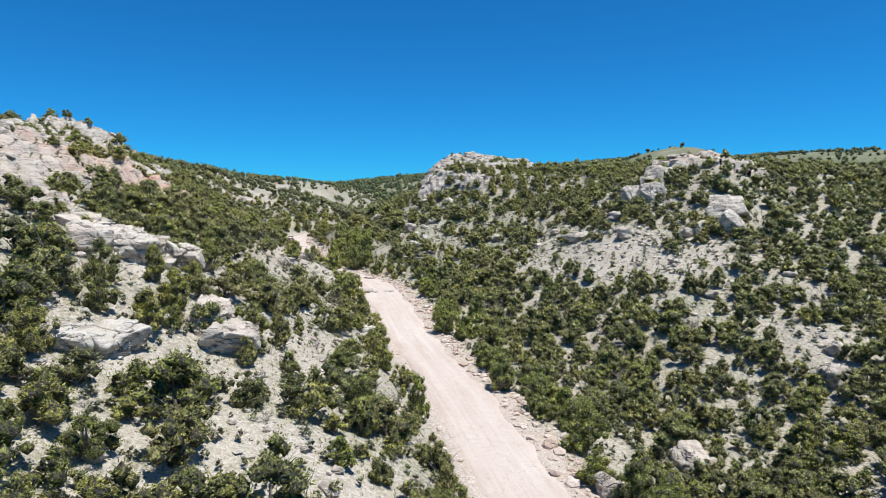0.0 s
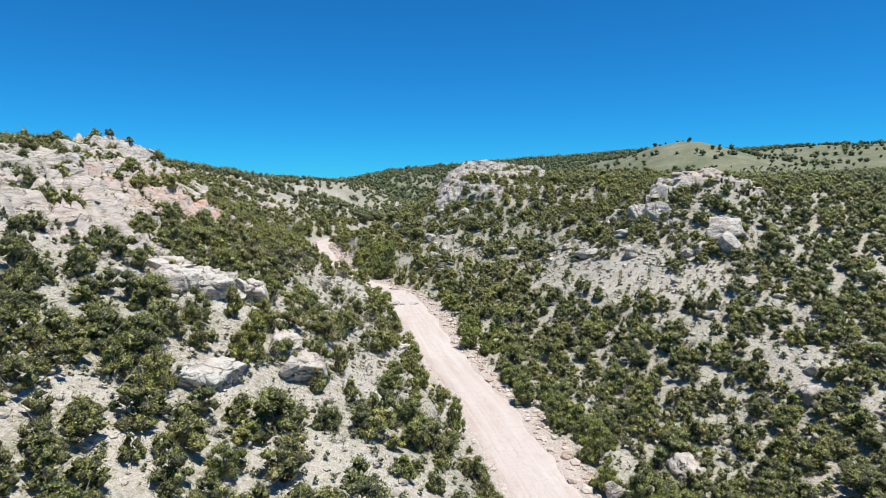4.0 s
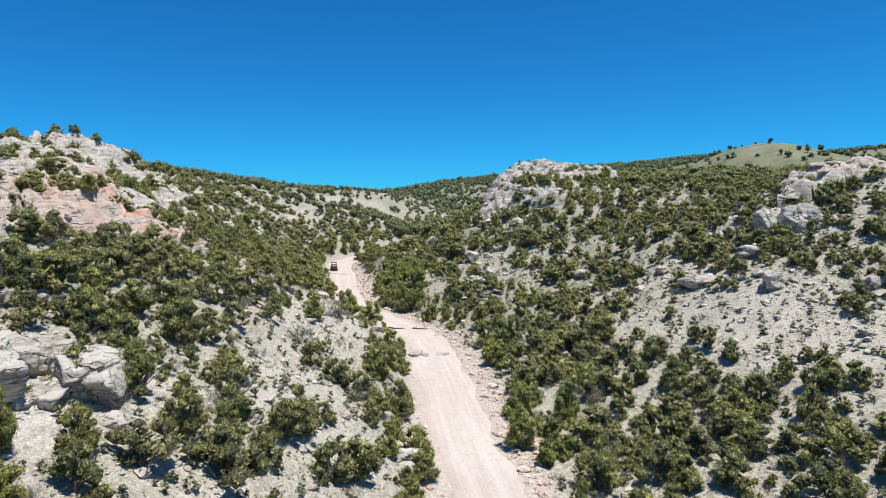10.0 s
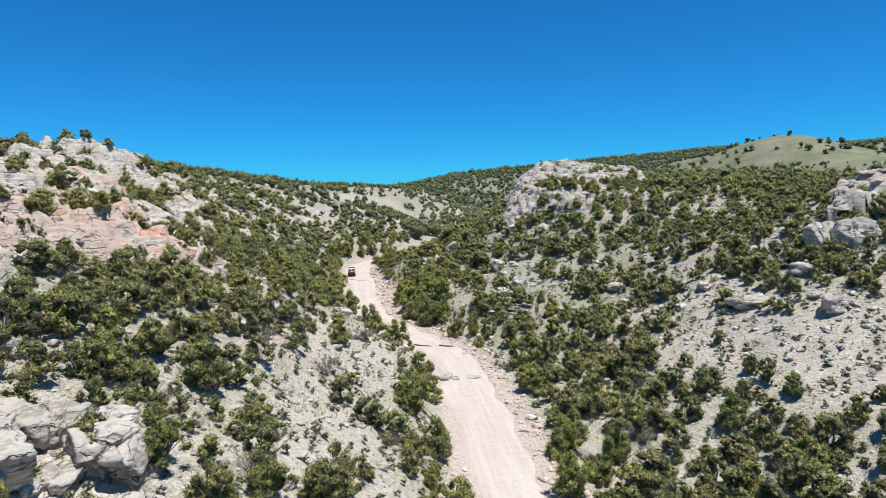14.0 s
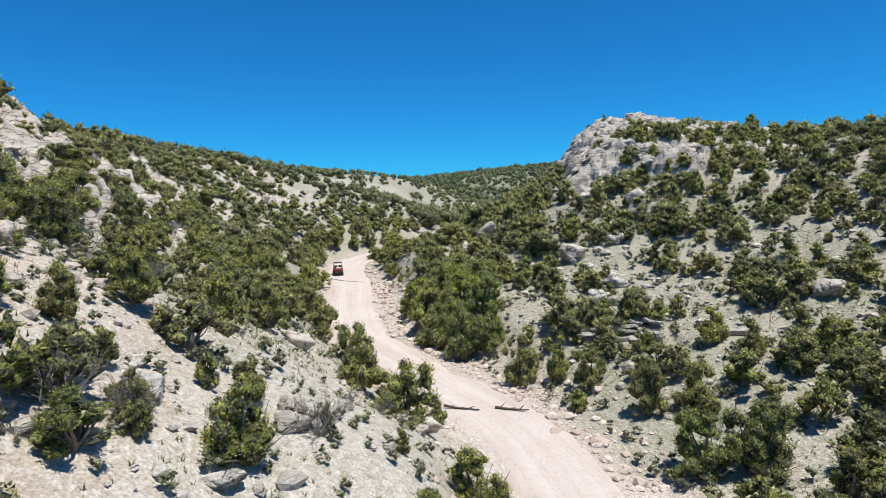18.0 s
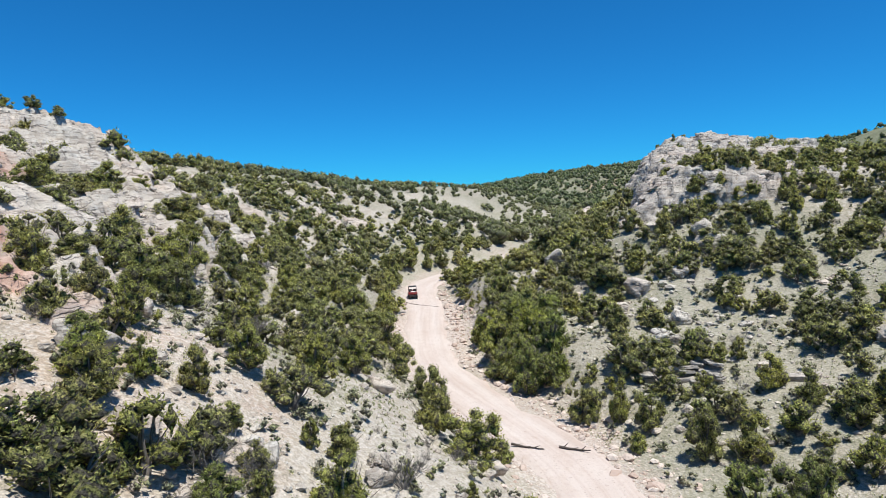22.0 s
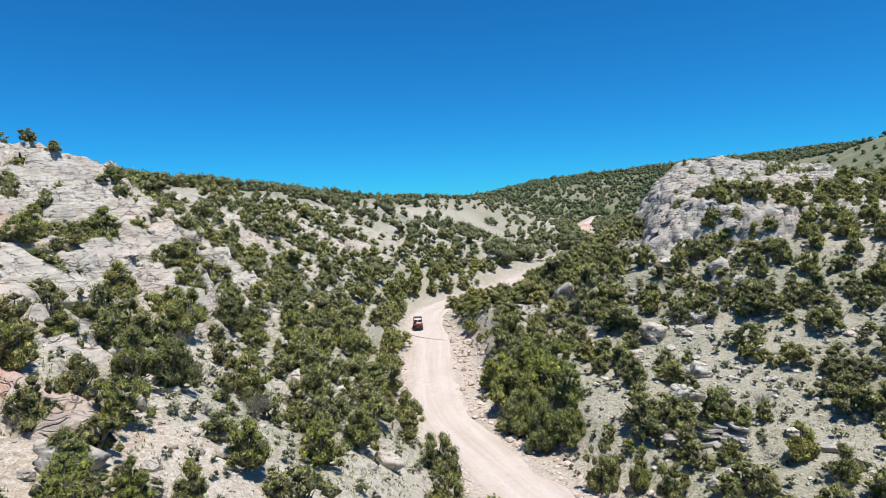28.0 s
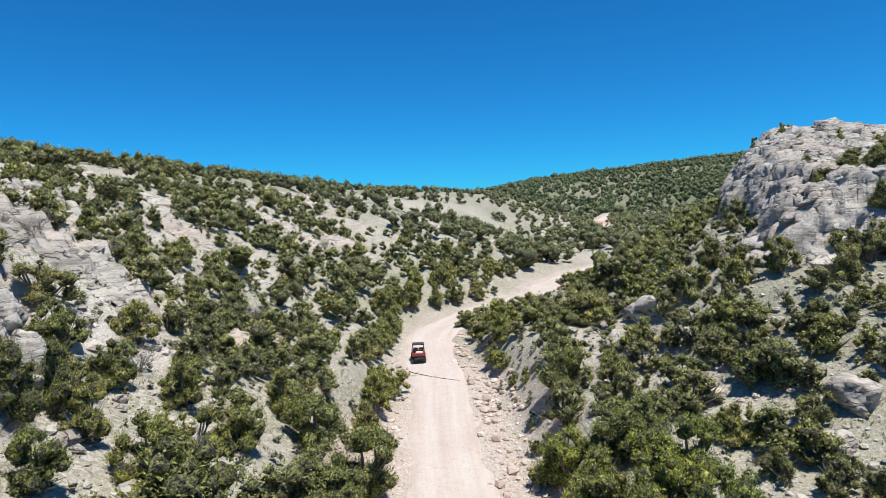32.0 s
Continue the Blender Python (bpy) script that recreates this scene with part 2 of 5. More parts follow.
def leaf_material(name, dark, mid, bright, each=False):
    """Scale foliage: sprays of mixed age, a tint for each plant, a mottle whose dark gaps stand in for shade, and
    grey-brown dead twigs inside the crown that also paint its inner shade. each: one object is one plant.
    """
    m, nt, b = material(name, 0.72)
    isl = nt.nodes.new("ShaderNodeNewGeometry").outputs["Random Per Island"]
    c = ramp(nt, isl, [(0.0, dark), (0.5, mid), (1.0, bright)])
    own = nt.nodes.new("ShaderNodeObjectInfo").outputs["Random"] if each else attr(nt, "tint")
    c = mix(nt, 1.0, c, ramp(nt, own, [(0.0, (0.88, 0.95, 0.95)), (0.2, (1.22, 1.24, 1.22)), (0.45, (1.05, 1.15, 1.0)), (0.68, (1.36, 1.40, 1.06)), (0.86, (1.3, 1.25, 1.35)), (1.0, (1.5, 1.52, 1.0))]), "MULTIPLY")
    spray_gaps = noise_tex(nt, 8.5, 5, 0.78)
    # random leaf mottle; its dark gaps stand in for shade between sprays
    c = mix(nt, 1.0, c, ramp(nt, spray_gaps, [(0.39, (0.14, 0.14, 0.15)), (0.46, (1.18, 1.18, 1.12)), (0.62, (3.0, 2.9, 2.6))]), "MULTIPLY")
    # cores: dead-twig grey, near black in spots as painted inner shade
    twig_shade = ramp(nt, noise_tex(nt, 3.2, 4, 0.7), grey(0.44, 0.54))
    c = mix(nt, mix(nt, 1.0, attr(nt, "inner"), twig_shade, "MULTIPLY"), c, ramp(nt, spray_gaps, [(0.4, (0.035, 0.032, 0.022)), (0.6, (0.22, 0.20, 0.165))]))
    nt.links.new(c, b.inputs["Base Color"])
    bump(nt, b, spray_gaps, 1.0, 0.25)
    thin = nt.nodes.new("ShaderNodeBsdfTranslucent")
    nt.links.new(c, thin.inputs["Color"])
    both = nt.nodes.new("ShaderNodeMixShader")
    both.inputs[0].default_value = 0.28
    nt.links.new(b.outputs[0], both.inputs[1])
    nt.links.new(thin.outputs[0], both.inputs[2])
    nt.links.new(both.outputs[0], nt.nodes["Material Output"].inputs["Surface"])
    return m


def bark_material(name="grey_shredded_bark", a=(0.13, 0.105, 0.085), c2=(0.26, 0.23, 0.20)):
    m, nt, b = material(name, 0.95)
    nt.links.new(ramp(nt, noise_tex(nt, 6, 6, 0.7), [(0.35, a), (0.65, c2)]), b.inputs["Base Color"])
    return m


ROCK, GROUND, ROAD, VERGE = rock_material(), ground_material(), road_material(), verge_material()
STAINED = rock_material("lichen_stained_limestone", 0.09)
WHITE = rock_material("white_limestone", -0.07)
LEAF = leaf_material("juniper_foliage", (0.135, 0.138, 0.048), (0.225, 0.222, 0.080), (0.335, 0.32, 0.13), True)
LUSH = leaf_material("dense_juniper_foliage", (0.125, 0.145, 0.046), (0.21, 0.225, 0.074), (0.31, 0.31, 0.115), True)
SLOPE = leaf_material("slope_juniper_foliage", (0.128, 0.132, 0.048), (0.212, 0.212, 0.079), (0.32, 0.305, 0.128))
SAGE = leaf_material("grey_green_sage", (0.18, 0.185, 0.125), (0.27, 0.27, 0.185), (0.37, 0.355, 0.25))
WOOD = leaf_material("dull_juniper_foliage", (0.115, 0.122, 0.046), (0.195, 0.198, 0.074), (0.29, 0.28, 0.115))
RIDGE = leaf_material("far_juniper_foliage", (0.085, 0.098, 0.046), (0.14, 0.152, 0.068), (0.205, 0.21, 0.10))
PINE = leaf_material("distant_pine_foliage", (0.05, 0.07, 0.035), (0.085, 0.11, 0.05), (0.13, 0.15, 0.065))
GRASS = leaf_material("dry_bunch_grass", (0.25, 0.245, 0.14), (0.34, 0.325, 0.19), (0.45, 0.42, 0.26))
BARK = bark_material()
DEAD = bark_material("weathered_dead_wood", (0.13, 0.115, 0.10), (0.27, 0.245, 0.22))


# ---- meshes ----
def mesh_from(name, verts, faces, mats, smooth_faces=True):
    """A mesh from arrays: verts (n, 3), faces (m, 3) or (m, 4)."""
    verts, faces = np.asarray(verts, np.float32), np.asarray(faces, np.int32)
    me = bpy.data.meshes.new(name)
    k = faces.shape[1]
    me.vertices.add(len(verts))
    me.vertices.foreach_set("co", verts.ravel())
    me.loops.add(faces.size)
    me.loops.foreach_set("vertex_index", faces.ravel())
    me.polygons.add(len(faces))
    me.polygons.foreach_set("loop_start", np.arange(0, faces.size, k, dtype=np.int32))
    me.polygons.foreach_set("use_smooth", np.full(len(faces), smooth_faces))
    for mt in (mats if isinstance(mats, (list, tuple)) else [mats]):
        me.materials.append(mt)
    me.update(calc_edges=True)
    return me


def child(name, me, parent, label=""):
    ob = new(name, me)
    ob.parent = parent
    return tagged(ob, label)


def add_attr(me, name, values):
    a = me.attributes.new(name, "FLOAT", "POINT")
    a.data.foreach_set("value", np.asarray(values, np.float32))


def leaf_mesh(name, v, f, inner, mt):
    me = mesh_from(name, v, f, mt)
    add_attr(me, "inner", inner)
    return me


# ---- the lie of the land ----
# Heights of the ground at stations up the valley (y), west and east of the road.
STATIONS = np.array([0, 30, 55, 80, 100, 120, 140, 160, 185, 215, 260, 330.0])
WEST_X = (-160, -110, -80, -60, -45, -32, -20, -8)
WEST = (
    (34.7, 29.6, 24.7, 20.3, 16.2, 11.8, 7.3, 3.3),
    (37.7, 33.8, 29.6, 25.3, 20.8, 15.7, 10.3, 5.5),
    (38.0, 34.5, 31.2, 27.8, 23.6, 18.1, 12.3, 6.1),
    (39.0, 35.5, 31.7, 29.4, 24.2, 18.1, 11.2, 5.4),
    (37.5, 34.2, 32.2, 29.1, 23.1, 17.0, 10.4, 5.6),
    (37.5, 35.4, 33.3, 28.0, 19.1, 11.5, 7.0, 7.7),
    (38.5, 37.0, 34.8, 25.1, 15.2, 8.7, 9.9, 13.7),
    (39.0, 36.3, 30.9, 20.6, 12.1, 10.2, 13.8, 20.4),
    (41.0, 36.5, 29.9, 20.5, 12.7, 12.5, 16.4, 22.9),
    (41.0, 36.4, 30.2, 24.2, 19.5, 14.5, 14.9, 19.8),
    (40.0, 35.4, 29.9, 23.7, 18.5, 16.5, 16.5, 18.5),
    (36.8, 34.2, 32.9, 30.1, 22.8, 19.3, 17.8, 17.8),
)
EAST_X = (4, 16, 30, 45, 65, 95, 140)
EAST = (
    (0.2, -0.9, -0.9, -0.3, 1.4, 4.4, 7.8),
    (1.8, 1.0, 1.3, 2.2, 4.3, 7.3, 11.4),
    (2.7, 1.5, 3.5, 6.1, 7.7, 10.2, 14.8),
    (4.0, 6.1, 10.0, 12.2, 12.5, 13.9, 19.0),
    (6.7, 10.9, 16.0, 19.1, 19.3, 18.8, 22.7),
    (10.1, 13.6, 20.2, 26.8, 26.0, 23.8, 26.3),
    (15.7, 18.7, 23.4, 27.2, 27.1, 27.2, 27.3),
    (23.5, 24.6, 27.0, 28.0, 28.3, 27.0, 28.1),
    (28.6, 30.9, 29.6, 30.5, 29.0, 29.0, 30.5),
    (25.5, 28.5, 30.4, 30.8, 29.6, 29.3, 31.1),
    (21.9, 25.5, 28.2, 29.0, 28.8, 28.6, 30.8),
    (19.2, 21.5, 24.4, 26.4, 28.2, 29.5, 31.1),
)
COLS = np.array(WEST_X + EAST_X, float)
GRID = np.hstack([np.array(WEST), np.array(EAST)])
ROAD_LINE = ((23, -60), (17, -20), (13, 5), (9.5, 22), (5.3, 39.5), (1.4, 56), (-1.8, 67), (-5, 80), (-8.3, 95), (-13.8, 113), (-19.8, 121.5),
             (-28.3, 133.5), (-33, 147), (-36.6, 161), (-40.6, 173), (-41.2, 181), (-38, 188.5), (-33, 194.5), (-29.5, 203), (-26, 214), (-21, 224), (-14.5, 231), (-9.5, 241), (-8, 256), (-10, 280), (-14, 310), (-17, 374), (-10, 440))
ROAD_UP = ((-60, -5), (0, -1.2), (20, 0), (39, 1.5), (67, 3.7), (92, 5.2), (114, 6.4), (140, 8), (160, 9.2), (170, 10), (182, 11), (192, 12), (206, 13), (229, 14.2), (300, 16), (374, 18), (440, 21))


def hermite(xs, vals, x):
    """Smooth interpolation of vals (k, n) given at xs (k) at the places x (n)."""
    x = np.clip(x, xs[0], xs[-1])
    m = np.gradient(vals, xs, axis=0)
    i = np.clip(np.searchsorted(xs, x) - 1, 0, len(xs) - 2)
    h = xs[i + 1] - xs[i]
    t = (x - xs[i]) / h
    n = np.arange(len(x)) if vals.ndim == 2 else None
    pick = (lambda a, j: a[j, n]) if vals.ndim == 2 else (lambda a, j: a[j])
    return ((2 * t**3 - 3 * t**2 + 1) * pick(vals, i) + (t**3 - 2 * t**2 + t) * h * pick(m, i)
            + (3 * t**2 - 2 * t**3) * pick(vals, i + 1) + (t**3 - t**2) * h * pick(m, i + 1))


def road_points(step=1.0):
    p = np.array(ROAD_LINE, float)
    s = np.r_[0, np.cumsum(np.hypot(*np.diff(p, axis=0).T))]
    q = np.arange(0, s[-1], step)
    xy = np.stack([hermite(s, p[:, 0], q), hermite(s, p[:, 1], q)], 1)
    k = np.array(ROAD_UP)
    return np.c_[xy, np.interp(xy[:, 1], k[:, 0], k[:, 1])]


ROADP = road_points()


def near_road(x, y):
    """Distance to the road's middle, the side (east: plus), and its height there."""
    d = np.full(x.size, 1e9)
    idx = np.zeros(x.size, int)
    for i, (px, py, _) in enumerate(ROADP):
        e = (x - px) ** 2 + (y - py) ** 2
        m = e < d
        d[m], idx[m] = e[m], i
    nx = ROADP[np.minimum(idx + 1, len(ROADP) - 1)] - ROADP[np.maximum(idx - 1, 0)]
    side = (x - ROADP[idx, 0]) * nx[:, 1] - (y - ROADP[idx, 1]) * nx[:, 0]
    return np.sqrt(d), np.sign(side), ROADP[idx, 2]


ROCKY = ((-71, 137, 15, 14, 1.0), (-46, 54, 7, 7, 0.85), (-56, 73, 9, 10, 0.9), (-62, 84, 9, 9, 0.85), (-51, 59, 6, 7, 0.8), (-60, 128, 12, 12, 0.9), (-52, 116, 10, 9, 0.8), (-56, 97, 12, 10, 0.85), (-47, 87, 9, 12, 0.95), (-47, 70, 9, 8, 0.8), (-41, 60, 6, 6, 0.7), (-70, 92, 12, 10, 0.85), (-85, 106, 12, 13, 0.85), (-42, 86, 5, 6, 0.8), (-66, 112, 12, 12, 0.8), (-76, 126, 12, 14, 0.9), (-60, 106, 9, 8, 0.8), (-26, 54, 6, 5, 0.9), (-24, 60, 5, 4, 0.6), (-35, 98, 4, 5, 0.4),
         (4, 168, 10, 9, 1.0), (14, 172, 12, 9, 0.9), (46, 124, 9, 6, 0.9), (38, 109, 5, 4, 0.5), (-4, 163, 3, 4, 0.6), (-62, 205, 12, 5, 0.5), (-48, 215, 10, 4, 0.5), (-72, 190, 10, 5, 0.5), (182, 505, 20, 22, 0.5), (215, 500, 24, 10, 0.35), (168, 470, 12, 9, 0.4))
RED = ((-49, 97.5, 7, 3.2, 1.0), (-43, 94, 4.5, 3.4, 1.0), (-38.5, 89, 2.6, 3.6, 1.0), (-44, 82, 9, 11, 0.4), (-62, 112, 9, 4, 0.6), (-30, 90, 9, 10, 0.35), (-16, 374, 10, 9, 1.0), (-18, 340, 7, 22, 0.7), (-25, 262, 6, 5, 0.5), (0, 620, 22, 60, 0.8), (-24, 205, 5, 6, 0.4), (-36, 145, 6, 10, 0.4), (-48, 88, 9, 8, 0.5))


# thinly grown ground: middle and half-widths
SPARSE = ((-21, 25.9, 3, 4), (-11.2, 51.7, 5.6, 8), (-26.9, 29.7, 2, 4), (-9.5, 32.3, 7, 5), (37.7, 58.9, 5, 5), (19.9, 104.5, 9, 8), (-15.4, 67.3, 6, 8), (-19.8, 79.7, 6, 9),
          (25.1, 91.2, 9, 5), (33.9, 86, 8.5, 5), (13, 71.5, 2.6, 3), (24.1, 76.6, 5.6, 2.5), (20.6, 110.5, 9, 8), (16.8, 100.7, 7.5, 8), (22.8, 93.8, 6, 7.5), (-5.1, 139.6, 8, 6),
          (21, 84, 4, 3), (-22.2, 90.4, 5.5, 6.5), (-22.2, 63.2, 2, 2.4), (-27.2, 92.9, 3, 4), (-23.5, 104, 5.5, 10), (-9.8, 130.8, 4.4, 4), (-0.7, 129.6, 5, 4), (12.4, 137.9, 4, 3),
          (-4.6, 131.9, 8, 4.4), (-27.5, 111.5, 3.2, 5), (-30.9, 97.2, 3, 3), (-14.1, 136.8, 3, 4), (-7.2, 137.4, 5, 3.2), (-41.8, 114.7, 2.2, 3), (-39.2, 118.5, 1.4, 3), (-19.9, 161.8, 4, 3))
BARE = ((33, 84, 11, 8), (24, 96, 7, 5), (-18, 72, 5, 7), (-22, 92, 8, 6), (-17, 106, 5, 6), (-20, 100, 6, 8), (-28, 51.5, 3, 3), (-18.5, 38, 2.4, 2.4), (-13.5, 41, 2.2, 2.2), (2, 122, 6, 5), (-10, 58, 4, 6), (12, 112, 5, 4), (6, 136, 4, 4), (-13, 158, 2.5, 3), (-13, 143, 3, 4), (0, 131, 5, 3))
UPLAND = ((-80, 172, 9, 4.5), (-83, 208, 14, 7), (-75, 212, 10, 5), (-66, 165.5, 10, 4), (-63, 172, 5, 3.4), (-58, 194, 8, 3.8), (-52.6, 287, 24, 12), (-47, 230, 13, 6), (-98, 185, 10, 9), (-80, 240, 14, 7), (-72, 262, 16, 8), (-65, 275, 14, 8), (-67, 158, 7, 4), (-64, 187, 9, 3.4), (-88, 222, 10, 5), (-40, 262, 9, 9), (-22, 240, 5, 9))
BARE5 = [(*p, 0.8) for p in BARE + UPLAND]


def blots(x, y, spots, seed):
    w = fbm2(x, y, 6.0, 4, seed) * 0.5
    out = np.zeros(x.size)
    for cx, cy, rx, ry, k in spots:
        r = np.hypot((x - cx) / rx, (y - cy) / ry)
        out = np.maximum(out, k * (1 - smooth(0.6, 1.15, r + w)))
    return out


def base_height(x, y):
    xc = np.clip(x, COLS[0], COLS[-1])
    rows = np.stack([hermite(COLS, r, xc) for r in GRID])
    z = hermite(STATIONS, rows, y)
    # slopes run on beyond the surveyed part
    z = z + np.where(x > 140, (x - 140) * 0.05, 0) + np.where(x < -160, (-160 - x) * 0.03, 0) + np.where(y < 0, y * 0.05, 0)
    ridge = 52 + np.clip(x + 90, -40, 340) * 0.077 + np.clip(x + 85, -400, 0) * 0.13 + 2.5 * fbm2(x, y, 90, 3, 5)
    far = smooth(390, 880, y)
    z = z * (1 - far) + ridge * far - smooth(900, 1700, y) * 45
    z = z - 14 * smooth(285, 400, y) * smooth(-75, -125, x) + 26.5 * np.exp(-(((x - 196) / 52) ** 2 + ((y - 530) / 100) ** 2)) + 15 * np.exp(-(((x - 400) / 110) ** 2 + ((y - 560) / 160) ** 2))
    return z


def ground_height(x, y):
    """Height of the ground, and the zones it shows."""
    x, y = np.ravel(np.asarray(x, float)), np.ravel(np.asarray(y, float))
    z = base_height(x, y)
    d, side, rz = near_road(x, y)
    rock = blots(x, y, ROCKY, 21)
    away = smooth(4, 14, d)
    z = z + away * (0.5 * fbm2(x, y, 9, 4, 3) + 0.16 * fbm2(x, y, 2.2, 3, 4))
    c1, c2, who, slant = cells(np.stack([x / 4.5, y / 4.5, z / 6.0], 1), 31)
    z = z + rock * away * (0.8 * (who - 0.4) + 1.6 * slant + 0.6 * np.minimum(c2 - c1, 0.3))
    bank = np.where(side > 0, 1.7 * smooth(122, 132, y) * (1 - smooth(168, 178, y)), 1.0 * smooth(112, 122, y) * (1 - smooth(150, 165, y)))
    z = z + bank * smooth(5.0, 7.5, d) * (1 - smooth(10, 19, d))
    ditch = np.where(side > 0, -0.25 * np.exp(-(((d - 4.6) / 1.0) ** 2)), 0.0)
    wide = np.where(side > 0, 2.0 * smooth(100, 112, y) * (1 - smooth(160, 168, y)), 2.2 * smooth(132, 137, y) * (1 - smooth(146, 151, y)))
    w = smooth(3.4 + wide, 8.0 + wide, d)
    z = (rz + ditch + 0.12 * fbm2(x, y, 1.5, 3, 8) * smooth(2.5, 5, d)) * (1 - w) + z * w - 0.3 * (1 - smooth(2.2, 2.9, d))
    gravel = (1 - smooth(3.0, 5.5 + 1.5 * (side > 0) + 3.0 * (side > 0) * smooth(112, 125, y) * (1 - smooth(160, 175, y)), d + fbm2(x, y, 2.5, 3, 9))) * 0.9
    meadow = smooth(190, 260, y) * (x > 10) * 0.85 + smooth(165, 200, y) * (x < -38) * (0.3 + 0.3 * fbm2(x, y, 14, 3, 13)) + smooth(400, 480, y) * (0.75 + 0.35 * fbm2(x, y, 45, 4, 6))
    meadow = np.maximum(meadow, smooth(0.35, 0.8, fbm2(x, y, 30, 4, 12)) * 0.35)
    meadow = meadow * (1 - rock)
    stony = np.maximum(blots(x, y, [(*p, 0.8) for p in SPARSE], 24), blots(x, y, BARE5, 25))
    return z, dict(stony=stony, rock=rock, red=blots(x, y, RED, 22), gravel=gravel, meadow=np.clip(meadow, 0, 0.9))


def axis(lo, hi, step, out_lo, out_hi, grow=1.13):
    a = list(np.arange(lo, hi + step, step))
    s, v = step, a[-1]
    while v < out_hi:
        s *= grow
        v += s
        a.append(v)
    s, v = step, lo
    while v > out_lo:
        s *= grow
        v -= s
        a.insert(0, v)
    return np.array(a)


GX, GY = axis(-95, 70, 0.8, -2400, 2600), axis(18, 212, 0.8, -900, 3400, 1.09)


def build_ground():
    xx, yy = np.meshgrid(GX, GY)
    z, zones = ground_height(xx, yy)
    nx, ny = len(GX), len(GY)
    i = (np.arange(ny - 1)[:, None] * nx + np.arange(nx - 1)).ravel()
    me = mesh_from("ground", np.c_[xx.ravel(), yy.ravel(), z], np.stack([i, i + 1, i + nx + 1, i + nx], 1), GROUND)
    for k, v in zones.items():
        add_attr(me, k, v)
    tagged(new("ground", me), "pale stony hillside ground with dry grass", "ground", kind="structure")
    return z.reshape(ny, nx)


GZ = build_ground()


def on_ground(x, y):
    """Height of the built ground sheet."""
    x, y = np.atleast_1d(np.asarray(x, float)), np.atleast_1d(np.asarray(y, float))
    i = np.clip(np.searchsorted(GX, x) - 1, 0, len(GX) - 2)
    j = np.clip(np.searchsorted(GY, y) - 1, 0, len(GY) - 2)
    u, v = (x - GX[i]) / (GX[i + 1] - GX[i]), (y - GY[j]) / (GY[j + 1] - GY[j])
    return GZ[j, i] * (1 - u) * (1 - v) + GZ[j, i + 1] * u * (1 - v) + GZ[j + 1, i] * (1 - u) * v + GZ[j + 1, i + 1] * u * v


def build_road():
    p = road_points(0.7)
    t = np.gradient(p, axis=0)
    t /= np.linalg.norm(t[:, :2], axis=1)[:, None]
    across = np.array([-3.3, -2.9, -2.4, -1.9, -1.5, -1.1, -0.6, 0, 0.6, 1.1, 1.5, 1.9, 2.4, 2.9, 3.3])
    n, k = len(p), len(across)
    s = np.arange(n) * 0.7
    wob = 0.35 * fbm2(s, s * 0, 7, 3, 41)
    wid = (1.0 + 0.10 * fbm2(s, s * 0, 9, 3, 43)) * np.where(p[:, 1] > 245, 0.6, 1.0)
    off = across[None, :] * wid[:, None] + wob[:, None]
    x = p[:, 0, None] + t[:, 1, None] * off
    y = p[:, 1, None] - t[:, 0, None] * off
    track = np.exp(-(((np.abs(across) - 1.15) / 0.45) ** 2))[None, :] * (0.65 + 0.5 * fbm2(x, y, 8, 3, 44).reshape(n, k))
    edge = smooth(2.3, 3.3, np.abs(across)[None, :] + 0.5 * fbm2(x, y, 2.2, 3, 46).reshape(n, k))
    z = p[:, 2, None] + 0.06 - 0.05 * track - 0.42 * edge + 0.03 * fbm2(x, y, 1.2, 3, 42).reshape(n, k) - 0.04 * (across[None, :] / 3) ** 2
    i = (np.arange(n - 1)[:, None] * k + np.arange(k - 1)).ravel()
    me = mesh_from("road", np.c_[x.ravel(), y.ravel(), z.ravel()], np.stack([i, i + 1, i + k + 1, i + k], 1), ROAD)
    add_attr(me, "track", np.clip(track, 0, 1).ravel() * 0.55)
    add_attr(me, "across", off.ravel())
    add_attr(me, "along", np.repeat(s, k))
    add_attr(me, "red", blots(x.ravel(), y.ravel(), RED, 22) * (y.ravel() > 325))
    tagged(new("road", me), "pinkish packed dirt road with worn wheel tracks", "road", kind="structure")


build_road()


# ---- rocks ----
def cube_sphere(n):
    """Directions over a sphere as a welded grid of 6 n x n faces."""
    g = np.tan(np.linspace(-math.pi / 4, math.pi / 4, n + 1))
    u, v = (a.ravel() for a in np.meshgrid(g, g))
    o = np.ones_like(u)
    sides = [np.stack(s, 1) for s in ((u, v, o), (v, u, -o), (v, o, u), (u, -o, v), (o, u, v), (-o, v, u))]
    pts = np.concatenate(sides)
    k = n + 1
    i = (np.arange(n)[:, None] * k + np.arange(n)).ravel()
    quad = np.stack([i, i + 1, i + k + 1, i + k], 1)
    faces = np.concatenate([quad + s * k * k for s in range(6)])
    key = np.round(pts * 1e5).astype(np.int64)
    _, first, inv = np.unique(key, axis=0, return_index=True, return_inverse=True)
    pts = pts[first]
    return pts / np.linalg.norm(pts, axis=1)[:, None], inv.ravel()[faces]


